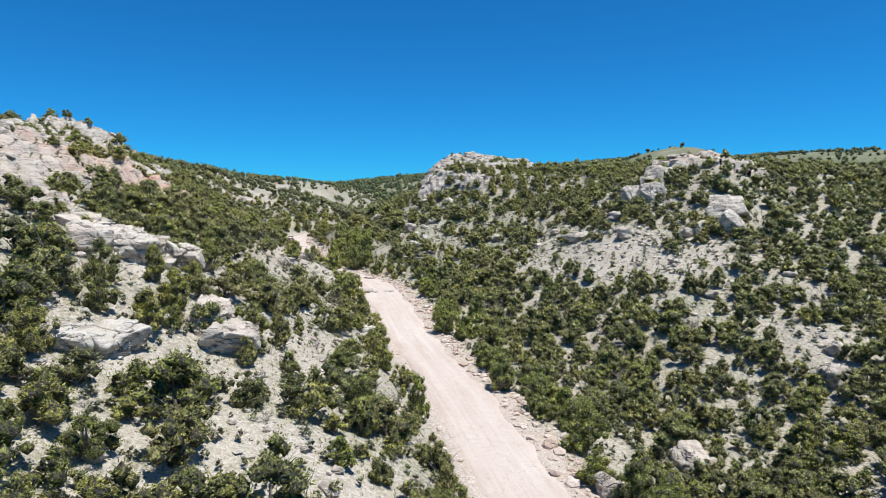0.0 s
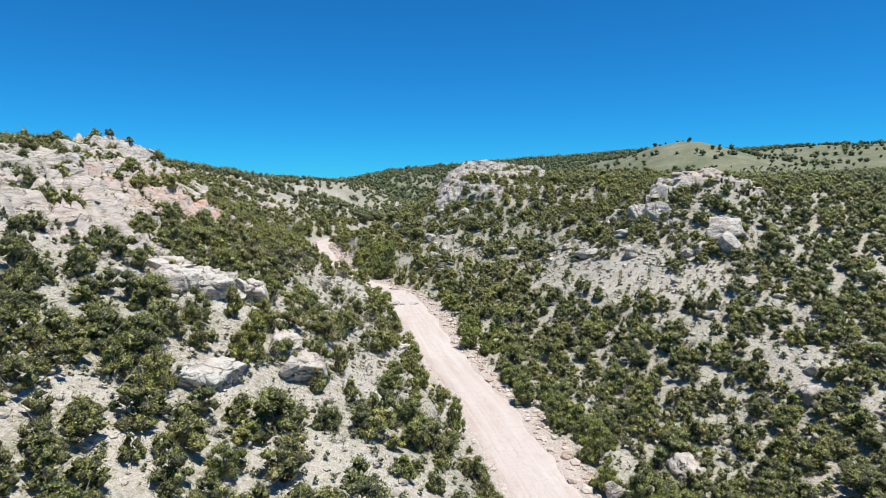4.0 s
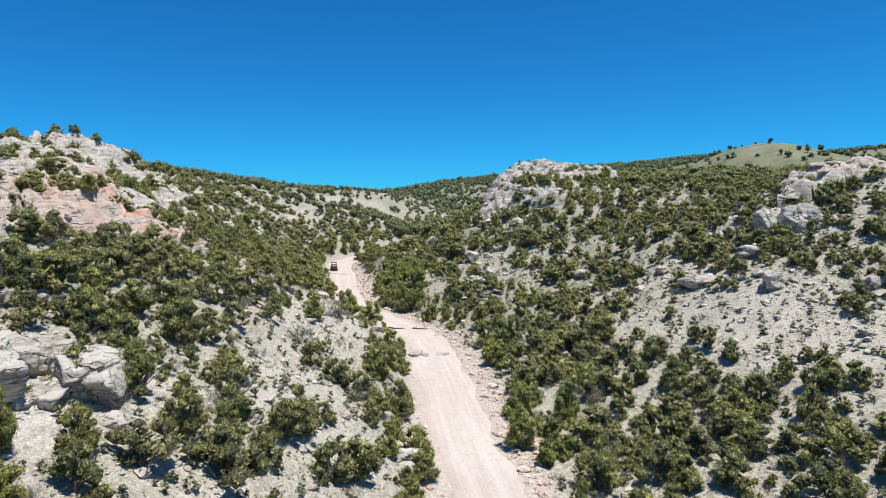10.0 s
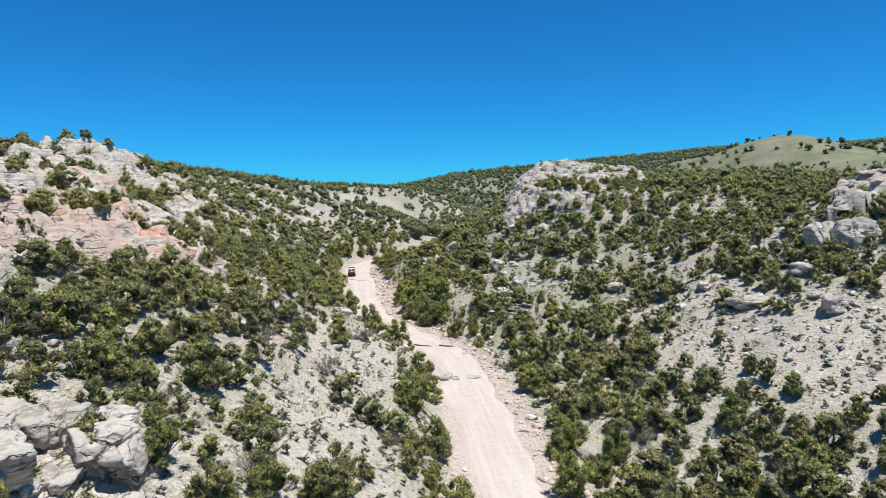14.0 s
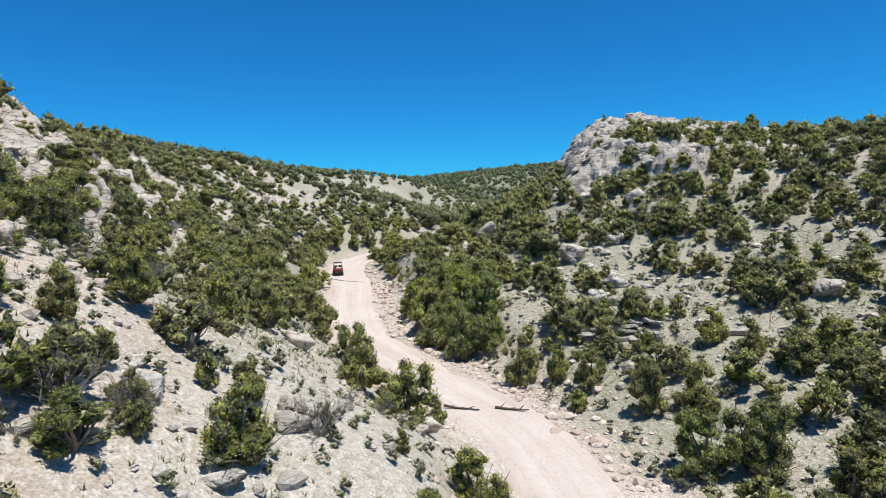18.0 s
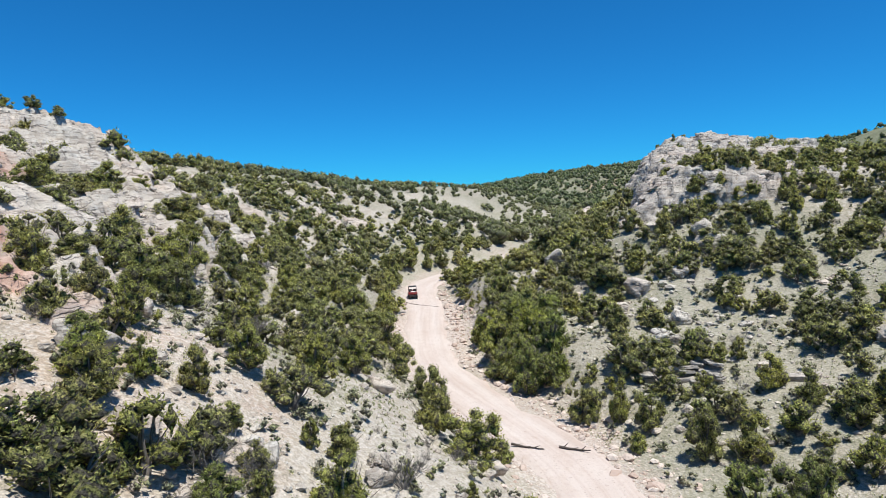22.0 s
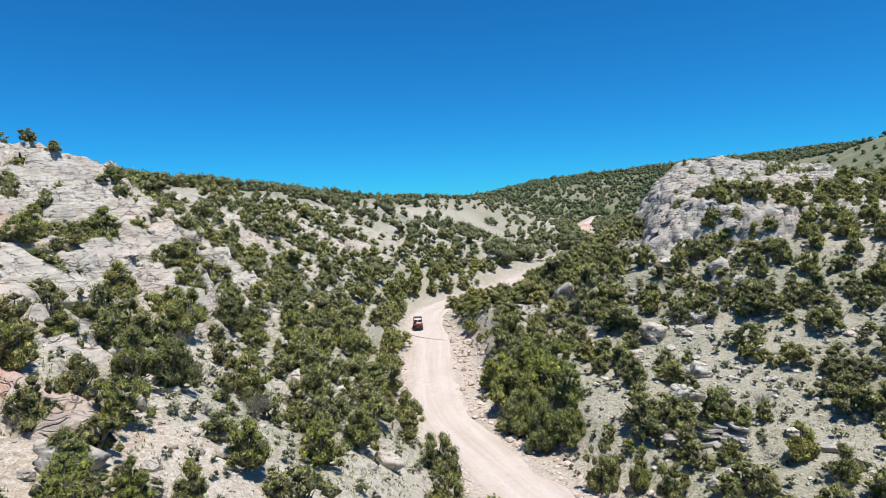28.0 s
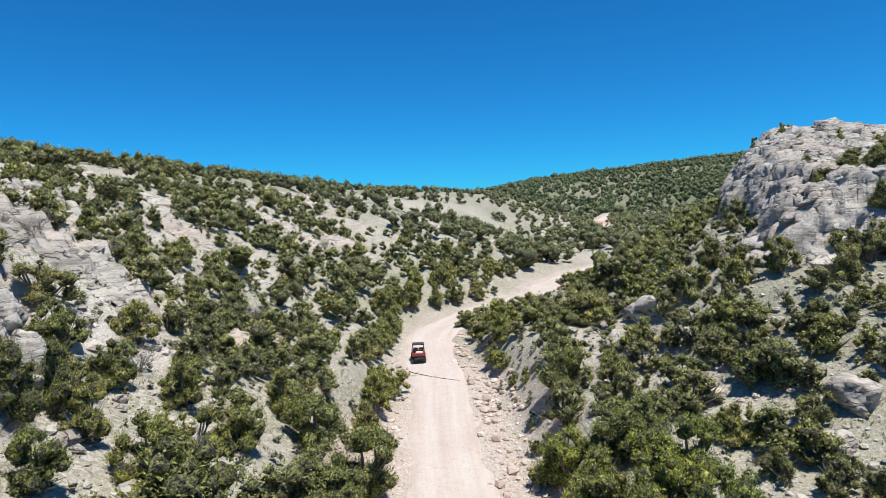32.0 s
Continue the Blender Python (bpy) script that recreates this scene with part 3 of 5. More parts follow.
def rock_shape(seed, n, planes=14, rough=0.06, strata=0.0, chunk=0.0, size=(1, 1, 1), cap=0.0, bite=1.0, rugged=0.0, face=None):
    """A weathered block: a random polytope with worn edges, cracks and, if asked, ledges of bedded rock."""
    rng = np.random.default_rng(seed)
    d, f = cube_sphere(n)
    k = np.arange(planes) + 0.5
    up, around = 1 - 2 * k / planes, k * 2.39996 + rng.uniform(0, 6.28)
    nor = np.stack([np.sqrt(1 - up**2) * np.cos(around), np.sqrt(1 - up**2) * np.sin(around), up], 1) + rng.normal(0, 0.28, (planes, 3))
    nor /= np.linalg.norm(nor, axis=1)[:, None]
    off = rng.uniform(0.70, 1.0, planes)
    if face is not None:                 # one broad worn face
        nor, off = np.vstack([nor, np.array(face) / np.linalg.norm(face)]), np.r_[off, 0.52]
    dots = d @ nor.T
    r = np.where(dots > 0.05, off / np.maximum(dots, 0.05), 9.0)
    soft = 55.0
    rad = -np.log(np.exp(-soft * np.minimum(r, 2.0)).sum(1) + np.exp(-soft * 1.35)) / soft
    p = d * rad[:, None] * np.array(size)
    s = max(size)
    q = p + seed * 7.7
    p = p + d * (rough * s * (0.5 * fbm(q / (0.6 * s), 3, seed) + 0.55 - 1.1 * np.abs(fbm(q / (0.32 * s), 4, seed + 2))))[:, None]
    if chunk:
        wob = 0.22 * np.stack([fbm(q / chunk + 31.0 * k, 2, seed + 9) for k in range(3)], 1)
        for scale, amount in ((chunk, 1.0), (chunk * 0.42, 0.45)):
            c1, c2, who, slant = cells(q / scale * (1, 1, 0.62) + wob, seed)
            p = p + d * (bite * scale * amount * (0.26 * (who - 0.5) + 0.55 * slant - 0.26 * (1 - smooth(0.0, 0.09, c2 - c1))))[:, None]
    if strata:
        lay = (p[:, 2] + 0.12 * p[:, 0] + 0.3 * fbm(q / 5, 2, seed + 3)) / strata
        k = np.floor(lay)
        out = lattice(k.astype(np.int64), np.zeros(len(k), np.int64), np.zeros(len(k), np.int64), seed) - 0.5
        fr = lay - k
        push = strata * (0.8 * out - 0.35 * np.exp(-((fr - 0.02) / 0.1) ** 2))
        flat = d * np.array((1, 1, 0.0))
        p = p + flat * push[:, None]
    if rugged:
        p = p + d * (rugged * (0.5 - np.abs(fbm(q * 0.55, 5, seed + 11, 0.6)) + 0.35 * fbm(q * 2.6, 2, seed + 12)))[:, None]
    if cap:
        p[:, 2] = np.where(p[:, 2] > cap * size[2], cap * size[2] + (p[:, 2] - cap * size[2]) * 0.25, p[:, 2])
    p = p + d * (0.02 * min(s, 2.5) * fbm(q * 2.2, 3, seed + 5))[:, None]
    return p, f


BOULDERS = [mesh_from("boulder", *rock_shape(50 + i, 9, 9, 0.05, 0.0, 0.8), WHITE, False) for i in range(7)]
for me_ in BOULDERS:
    me_.polygons.foreach_set("use_smooth", np.ones(len(me_.polygons), bool))


def boulder(x, y, sx, sy, sz, turn=0, shape=0, tilt=0, sink=0.3, label="pale angular limestone boulder on the stony slope", group="boulders on the slopes"):
    ob = new("boulder", BOULDERS[shape % 7])
    z = float(on_ground(x, y)[0])
    ob.matrix_world = pose(x, y, z + sz * (1 - 2 * sink), tilt, 0, turn) @ Matrix.Diagonal((sx, sy, sz, 1))
    return tagged(ob, label, "boulder", group)


def lone_rock(x, y, z, sx, sy, sz, turn, seed, n, planes, label, tilt=0.0, bite=0.48, face=None):
    ob = new("large_boulder", mesh_from("large_boulder", *rock_shape(seed, n, planes, 0.035, 0.0, 1.1 * min(sx, 2.6), (sx, sy, sz), 0.0, bite, 0.16, face), WHITE))
    ob.matrix_world = pose(x, y, z, 0, tilt, turn)
    return tagged(ob, label, "boulder", "large boulders")


# ---- trees and shrubs ----
def tube(pts, radii, sides=5):
    """A tapered limb along pts."""
    pts, v, f = np.asarray(pts, float), [], []
    for i, (p, r) in enumerate(zip(pts, radii)):
        t = pts[min(i + 1, len(pts) - 1)] - pts[max(i - 1, 0)]
        t /= np.linalg.norm(t) + 1e-9
        a = np.cross(t, (0.3, 0.9, 0.1))
        a /= np.linalg.norm(a) + 1e-9
        b = np.cross(t, a)
        for k in range(sides):
            w = 2 * math.pi * k / sides
            v.append(p + r * (a * math.cos(w) + b * math.sin(w)))
    for i in range(len(pts) - 1):
        for k in range(sides):
            c, e = i * sides + k, i * sides + (k + 1) % sides
            f += [(c, e, e + sides), (c, e + sides, c + sides)]
    return np.array(v), np.array(f)


def join(pieces):
    v, f, n = [], [], 0
    for a, b in pieces:
        v.append(a)
        f.append(b + n)
        n += len(a)
    return np.concatenate(v), np.concatenate(f)


PHI = (1 + 5 ** 0.5) / 2
ICO_V = np.array([(-1, PHI, 0), (1, PHI, 0), (-1, -PHI, 0), (1, -PHI, 0), (0, -1, PHI), (0, 1, PHI), (0, -1, -PHI), (0, 1, -PHI), (PHI, 0, -1), (PHI, 0, 1), (-PHI, 0, -1), (-PHI, 0, 1)]) / 1.902
ICO_F = np.array([(0, 11, 5), (0, 5, 1), (0, 1, 7), (0, 7, 10), (0, 10, 11), (1, 5, 9), (5, 11, 4), (11, 10, 2), (10, 7, 6), (7, 1, 8), (3, 9, 4), (3, 4, 2), (3, 2, 6), (3, 6, 8), (3, 8, 9), (4, 9, 5), (2, 4, 11), (6, 2, 10), (8, 6, 7), (9, 8, 1)])


OCT_V = np.array([(1, 0, 0), (0, 1, 0), (-1, 0, 0), (0, -1, 0), (0, 0, 1), (0, 0, -1.0)])
OCT_F = np.array([(0, 1, 4), (1, 2, 4), (2, 3, 4), (3, 0, 4), (1, 0, 5), (2, 1, 5), (3, 2, 5), (0, 3, 5)])


CLUMP_SHAPES = ((ICO_V, ICO_F), (OCT_V * 1.1, OCT_F))


def crown(seed, lobes, tufts, tuft, upright=0.0, core=0.88, leaders=4):
    """Foliage of a tree one metre high: a few pointed leaders built of lobes, each of many small sprays round a twiggy
    core.
    Gives vertices, faces and which vertices are the core, coloured as twigs and painted inner shade; the lobes'
    centres; their radii."""
    rng = np.random.default_rng(seed)
    # leaders: one tall, the others lower and set aside
    turn = rng.uniform(0, 6.28) + np.arange(leaders) * 2.4 + rng.normal(0, 0.3, leaders)
    out = np.sqrt(np.arange(leaders) / max(leaders, 1)) * (0.40 - 0.2 * upright) * rng.uniform(0.7, 1.15, leaders)
    tall = np.r_[1.0, rng.uniform(0.6, 0.95, max(leaders - 1, 0))] * 0.95
    girth = rng.uniform(0.27, 0.38, leaders) * (1 - 0.3 * upright) * np.r_[1.15, np.ones(max(leaders - 1, 0))]
    who = rng.integers(0, leaders, lobes)
    who[:leaders] = np.arange(leaders)
    t = rng.uniform(0.05, 0.93, lobes) ** 0.9
    t[:leaders] = 0.93
    r = girth[who] * (1.06 - t ** 2.6) * rng.uniform(0.55, 1.05, lobes)
    r[:leaders] = 0.01
    ang = rng.uniform(0, 6.28, lobes)
    c = np.stack([out[who] * np.cos(turn[who]) * (0.55 + 0.45 * t) + r * np.cos(ang), out[who] * np.sin(turn[who]) * (0.55 + 0.45 * t) + r * np.sin(ang), t * tall[who] * 0.92 + 0.03], 1)
    rad = rng.uniform(0.65, 1.25, lobes) * 0.88 / lobes ** 0.5 * (1.1 - 0.35 * t)
    n = np.maximum((tufts * rad ** 2 / (rad ** 2).sum()).astype(int), 3)
    pieces, inner = [], []
    for i in range(lobes):
        d = rng.normal(size=(n[i], 3))
        d[:, 2] = np.abs(d[:, 2]) * 1.05 - 0.4
        d /= np.linalg.norm(d, axis=1)[:, None]
        root = c[i] + d * rad[i] * rng.uniform(0.55, 1.02, (n[i], 1)) * (1, 1, rng.uniform(0.95, 1.4))
        way = d * 0.8 + (0, 0, 0.4) + rng.normal(0, 0.5, (n[i], 3))
        way /= np.linalg.norm(way, axis=1)[:, None]
        a = np.cross(way, rng.normal(size=(n[i], 3)) * 0.8 + (0, 0, 1))
        a /= np.linalg.norm(a, axis=1)[:, None]
        ln = tuft * rng.uniform(0.7, 1.6, (n[i], 1))
        w = tuft * rng.uniform(0.26, 0.46, (n[i], 1))
        v = np.stack([root + a * w, root - a * w, root + way * ln], 1).reshape(-1, 3)
        pieces.append((v, np.arange(3 * n[i]).reshape(-1, 3)))
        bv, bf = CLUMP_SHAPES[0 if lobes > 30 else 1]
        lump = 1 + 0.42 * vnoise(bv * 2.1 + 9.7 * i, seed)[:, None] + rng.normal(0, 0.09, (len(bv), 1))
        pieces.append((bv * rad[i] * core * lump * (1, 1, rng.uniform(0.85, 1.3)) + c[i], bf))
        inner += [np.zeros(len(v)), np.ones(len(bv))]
    v, f = join(pieces)
    return (v, f, np.concatenate(inner)), c, rad


def limbs(seed, c, rad, sides=5, twigs=6):
    """Twisted grey stems from one root to the lobes, with a few bare twigs."""
    rng = np.random.default_rng(seed + 900)
    pieces = [tube([(0, 0, -0.12), (0.01, 0.02, 0.06), (0.03, 0.0, 0.2)], [0.06, 0.05, 0.04], sides + 1)]
    for i in range(0, len(c), 1 + len(c) // 13):
        m = c[i] * (0.45, 0.45, 0.45) + rng.normal(0, 0.035, 3)
        pieces.append(tube([(0.0, 0.0, 0.04), m, c[i]], [0.034, 0.022, 0.008], sides))
    for i in range(twigs):
        a = rng.uniform(0, 6.28)
        e = np.array((math.cos(a) * rng.uniform(0.3, 0.55), math.sin(a) * rng.uniform(0.3, 0.55), rng.uniform(0.12, 0.75)))
        pieces.append(tube([(0, 0, 0.08), e * 0.5 + rng.normal(0, 0.04, 3), e], [0.016, 0.010, 0.003], 3))
    return join(pieces)


def bare_shrub(seed, n=14):
    """A dead shrub one metre high: crooked stems that fork twice into fine grey twigs."""
    rng = np.random.default_rng(seed)
    pieces = []
    for i in range(n):
        a, lean = rng.uniform(0, 6.28), rng.uniform(0.15, 0.75)
        e = np.array((math.cos(a) * lean, math.sin(a) * lean, rng.uniform(0.45, 0.85)))
        k1, k2 = e * 0.35 + rng.normal(0, 0.06, 3), e * 0.7 + rng.normal(0, 0.08, 3)
        pieces.append(tube([(0, 0, -0.08), k1, k2, e], [0.015, 0.011, 0.007, 0.003], 3))
        for j in range(6):
            root = k1 + (k2 - k1) * rng.uniform(0, 1) if j < 3 else k2 + (e - k2) * rng.uniform(0, 1)
            way = e * rng.uniform(0.1, 0.4) + rng.normal(0, 0.13, 3) + (0, 0, 0.06)
            knee = root + way * 0.5 + rng.normal(0, 0.035, 3)
            pieces.append(tube([root, knee, root + way], [0.006, 0.004, 0.0015], 3))
            for _ in range(2):
                pieces.append(tube([knee, knee + way * 0.4 + rng.normal(0, 0.07, 3)], [0.0035, 0.0012], 3))
    return join(pieces)


NEAR, MID, FAR, WIDE, DISTANT = [], [], [], [], []
for s in range(10):
    up = (0, 0.1, 0.2, 0, 0.6, 0.25, 0, 0.35, 0.1, 0.45)[s]
    lead = (5, 6, 4, 7, 3, 4, 5, 4, 6, 3)[s]
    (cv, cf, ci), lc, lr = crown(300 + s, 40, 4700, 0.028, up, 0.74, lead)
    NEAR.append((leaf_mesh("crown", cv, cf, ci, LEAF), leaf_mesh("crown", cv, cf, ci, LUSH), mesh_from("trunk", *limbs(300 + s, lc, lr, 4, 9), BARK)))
    cr, lc, lr = crown(400 + s, 18, 620, 0.052, up, 0.76, min(lead, 5))
    MID.append((cr, limbs(400 + s, lc[::4], lr, 3, 4)))
    FAR.append((crown(500 + s, 10, 170, 0.085, up, 0.78, min(lead, 4))[0], None))
    WIDE.append((crown(550 + s, 5, 50, 0.16, up, 0.8, min(lead, 3))[0], None))
    DISTANT.append((crown(600 + s, 2, 18, 0.35, 0.6, 1.0, 1)[0], None))


def density(x, y):
    """How likely a tree stands at each place."""
    d, side, _ = near_road(x, y)
    rock = blots(x, y, ROCKY, 21)
    patch = fbm2(x, y, 16, 3, 61)
    p = 0.88 + 0.55 * patch + 0.08 * smooth(-4, 6, x) * smooth(100, 110, y)
    high = smooth(140, 175, y) * smooth(-38, -52, x) + smooth(205, 225, y)
    clumps = fbm2(x, y, 11, 3, 63)
    p = np.where(high > 0.5, np.where(y > 230, 0.72, 0.62) + 0.85 * clumps + 0.25 * patch, p)
    e = d * side
    wash = smooth(5.5, 7.5, e) * (1 - smooth(17, 24, e)) * smooth(40, 52, y) * (1 - smooth(104, 116, y))
    p = np.maximum(p, wash * 0.98)
    thick = 1.1 * np.exp(-(((x - 2) / 9) ** 2 + ((y - 114) / 5.5) ** 2)) + np.exp(-(((x + 47) / 9) ** 2 + ((y - 162) / 18) ** 2)) + np.exp(-(((x + 42) / 14) ** 2 + ((y - 135) / 26) ** 2)) + np.exp(-(((x + 30) / 10) ** 2 + ((y - 190) / 30) ** 2)) + np.exp(-(((x + 2) / 14) ** 2 + ((y - 200) / 25) ** 2)) + np.exp(-(((x + 20) / 9) ** 2 + ((y - 172) / 14) ** 2)) + 0.6 * np.exp(-(((x + 40) / 9) ** 2 + ((y - 106) / 10) ** 2)) + 0.9 * np.exp(-(((x + 8) / 9) ** 2 + ((y - 153) / 9) ** 2)) + 1.3 * np.exp(-(((x - 7) / 22) ** 2 + ((y - 149) / 11) ** 2)) + 0.8 * np.exp(-(((x + 19) / 17) ** 2 + ((y - 47) / 19) ** 2)) + np.exp(-(((x + 32) / 16) ** 2 + ((y - 215) / 22) ** 2))
    p = np.maximum(p, np.minimum(thick, 1) * 0.93)
    for cx, cy, rx, ry in BARE + UPLAND:
        p = p * smooth(0.55, 1.1, np.hypot((x - cx) / rx, (y - cy) / ry))
    p = p * (1 - np.where((x < -40) & (y < 150), 0.9, 0.74) * np.clip(rock * 1.5, 0, 1)) * smooth(4.6, 6.2, d + 1.2 * smooth(170, 185, y) + 1.1 * (side < 0) * (1 - 2.2 * (y > 133) * (y < 149)))
    for cx, cy, rx, ry in SPARSE:
        p = p * (0.26 + 0.74 * smooth(0.6, 1.15, np.hypot((x - cx) / rx, (y - cy) / ry) + 0.25 * patch))
    far = smooth(230, 330, y)
    p = p * np.where((y > 188) & (y < 238), smooth(4.0, 9.0, d), 1.0)
    p = np.maximum(p, 1.0 * (y > 240) * (y < 345) * (d > 3.2) * (d < 12))
    meadow = (x > 130) & (y > 310) & (y < 640)
    hill = ((x - 200) / 85) ** 2 + ((y - 530) / 115) ** 2 < 1
    return p * np.where(hill, 0.10 + 0.4 * (fbm2(x, y, 25, 3, 67) > 0.25), np.where(meadow, 0.10 + 0.5 * (fbm2(x, y, 40, 3, 66) > 0.3), 1.0)) * (1 - 0.25 * far)


# junipers on the lower slopes: x, y, height, width
LOWER_A = (
    (-12.0, 38.1, 2.2, 2.5), (-16.2, 28.1, 2.3, 2.8), (-5.9, 34.8, 1.7, 2.1), (-3.5, 35.2, 1.8, 1.8), (-23.3, 34.7, 3.1, 3.4), (-19.7, 41.6, 2.9, 2.9),
    (33.9, 77.2, 2.6, 2.1), (34.3, 82.5, 1.2, 1.3), (36.0, 76.4, 1.1, 1.5), (10.8, 46.6, 3.9, 4.4), (5.4, 57.9, 3.4, 3.4), (-6.0, 45.4, 2.6, 3.5),
    (-2.0, 49.8, 3.6, 2.3), (-23.2, 50.2, 3.1, 2.3), (-12.9, 49.6, 2.9, 2.2), (-17.5, 61.6, 2.3, 2.8), (-5.5, 58.4, 2.6, 2.2), (-15.2, 63.8, 2.4, 3.4),
    (-14.1, 89.2, 3.4, 4.5), (-8.3, 50.5, 2.2, 3.3), (-8.4, 57.5, 2.1, 2.4), (20.3, 87.3, 2.1, 2.1),
)
# junipers on the lower slopes: x, y, height, width
LOWER_B = (
    (4.7, 83.3, 3.9, 3.9), (5.7, 71.4, 3.8, 3.8), (0.1, 77.2, 3.6, 3.6), (14.4, 85.6, 3.0, 3.4), (-31.0, 89.8, 2.2, 2.7),
)
# junipers round the bend: x, y, height, width
UPPER_A = (
    (18.3, 91.7, 1.9, 2.0), (-27.6, 93.8, 1.4, 1.7), (-22.0, 92.9, 2.8, 3.7), (-23.7, 96.8, 1.7, 2.2), (-25.0, 96.3, 1.4, 1.2), (-19.3, 107.5, 3.3, 4.6),
    (-24.4, 116.6, 3.6, 3.6), (-18.1, 100.1, 1.0, 1.0), (-22.1, 135.3, 4.7, 4.7), (-18.1, 127.3, 4.9, 3.5), (-15.3, 127.9, 3.8, 2.6), (-20.4, 139.2, 3.6, 5.0),
    (-24.8, 141.8, 3.4, 2.9), (-12.8, 121.0, 3.8, 3.1), (-9.9, 120.4, 3.6, 2.6), (-7.7, 118.9, 2.8, 2.8), (-4.7, 114.3, 3.4, 3.2), (-2.2, 113.0, 3.2, 3.6),
    (-9.6, 131.5, 2.4, 2.7), (-12.6, 135.8, 1.7, 2.4), (-6.3, 132.8, 2.1, 3.3), (-0.1, 126.2, 1.9, 1.6),
)
# junipers round the bend: x, y, height, width
UPPER_B = (
    (-3.3, 106.5, 3.4, 4.0), (-0.5, 106.8, 3.8, 3.8), (-3.5, 122.3, 1.8, 2.1), (-25.4, 92.0, 1.2, 1.6), (-24.4, 90.9, 1.2, 1.3), (-20.7, 97.9, 1.3, 0.8),
    (1.1, 121.4, 2.6, 3.4), (2.8, 118.3, 2.4, 3.3), (-31.3, 93.1, 1.9, 1.7), (-30.0, 95.0, 2.1, 2.0), (-29.6, 124.4, 3.9, 3.9), (-22.5, 109.5, 3.3, 3.3),
    (-44.1, 113.8, 3.7, 4.2), (-58.8, 115.6, 2.8, 4.0), (-57.9, 122.8, 3.3, 4.2), (-37.9, 101.5, 3.2, 3.5), (-44.7, 123.6, 3.5, 2.5), (-48.8, 133.7, 2.7, 3.1),
    (-24.1, 150.6, 4.1, 4.9), (-20.3, 149.4, 2.7, 2.7), (-32.3, 170.8, 3.6, 4.6), (-22.3, 165.7, 3.5, 6.5),
)
# junipers round the bend: x, y, height, width
UPPER_C = (
    (-13.9, 140.2, 2.3, 3.1), (-9.5, 141.0, 2.0, 2.4), (-36.5, 138.2, 4.6, 5.3), (-39.0, 124.3, 3.0, 3.3), (-37.6, 134.1, 3.9, 4.6),
)
CLUMP = ((-20.5, 131, 4.2, 4.6), (-18, 128.5, 4.0, 4.4), (-16, 131.5, 4.2, 4.4), (-18.5, 134.5, 4.4, 4.8), (-21.5, 136.5, 4.0, 4.4), (-19, 139, 3.6, 4.2), (-23.5, 140.5, 3.6, 4.2), (-15.4, 127.6, 3.2, 3.6), (-19.5, 132.8, 4.4, 4.4), (-17.2, 136.6, 3.6, 4.0))
INNER = ((-37.5, 181, 2.2, 3.6), (-36, 184.5, 2.0, 3.8), (-34, 188, 1.8, 3.6), (-31.5, 184, 1.9, 3.6), (-33, 179, 2.2, 3.8), (-30, 189, 1.7, 3.6), (-35, 175, 2.4, 3.6), (-31, 174, 2.4, 3.8), (-28, 180, 2.0, 3.4), (-36.8, 188, 1.8, 3.4), (-48, 178, 3.4, 3.6), (-48.5, 184, 3.4, 3.8), (-47, 190, 3.4, 3.6), (-43.5, 196, 3.2, 3.6), (-38, 203, 3.0, 3.4))
CLIFFSIDE = ((8, 152, 2.8, 3.0), (12, 154, 3.0, 3.2), (16, 156, 3.0, 3.2), (20, 158, 2.8, 3.2), (5, 150, 2.6, 3.0), (10, 149, 2.6, 2.8), (15, 151, 2.6, 3.0), (19, 153, 2.6, 3.0), (1, 152.5, 2.8, 3.0), (-3, 154, 3.0, 3.2), (24, 158, 2.8, 3.2), (-7, 157, 3.0, 3.4), (-9.5, 160.5, 3.0, 3.2), (-11, 164, 3.0, 3.4), (12, 158, 3.2, 3.0))
# junipers on the western slope: x, y, height, width
WESTERN = (
    (-24.7, 45.3, 3.2, 3.6), (-20.0, 46.5, 2.9, 3.2), (-15.0, 49.0, 2.6, 2.9), (-13.9, 43.6, 2.0, 2.2), (-14.9, 65.3, 3.2, 3.6), (-13.6, 86.5, 3.2, 3.6),
    (-10.9, 81.2, 3.2, 3.6), (-22.3, 59.5, 3.2, 3.6), (-18.7, 57.9, 2.8, 3.1), (-20.9, 52.4, 2.2, 2.4), (-15.0, 59.4, 2.4, 2.7), (-23.0, 41.7, 2.3, 2.6),
    (-18.6, 43.4, 1.7, 1.9), (-35.0, 96.7, 2.5, 2.8), (-37.6, 104.4, 3.1, 3.4), (-36.9, 96.6, 2.2, 2.5), (-36.6, 93.8, 2.2, 2.4), (-36.8, 111.0, 3.2, 3.6),
    (-30.1, 99.6, 2.5, 2.8), (-28.7, 105.1, 2.9, 3.2), (-28.6, 111.1, 2.9, 3.2), (-34.3, 116.5, 3.2, 3.6), (-40.6, 96.8, 2.7, 3.0), (-45.4, 114.5, 3.2, 3.6),
    (-49.4, 113.9, 3.2, 3.6), (-44.9, 121.3, 3.2, 3.6), (-40.8, 118.6, 2.4, 2.7), (-43.1, 123.3, 2.3, 2.6), (-39.8, 122.9, 2.9, 3.2), (-48.8, 128.0, 2.8, 3.1),
    (-46.2, 128.7, 2.4, 2.7), (-43.1, 130.2, 2.7, 3.0), (-39.4, 129.0, 2.8, 3.1), (-40.2, 135.3, 3.0, 3.3),
)
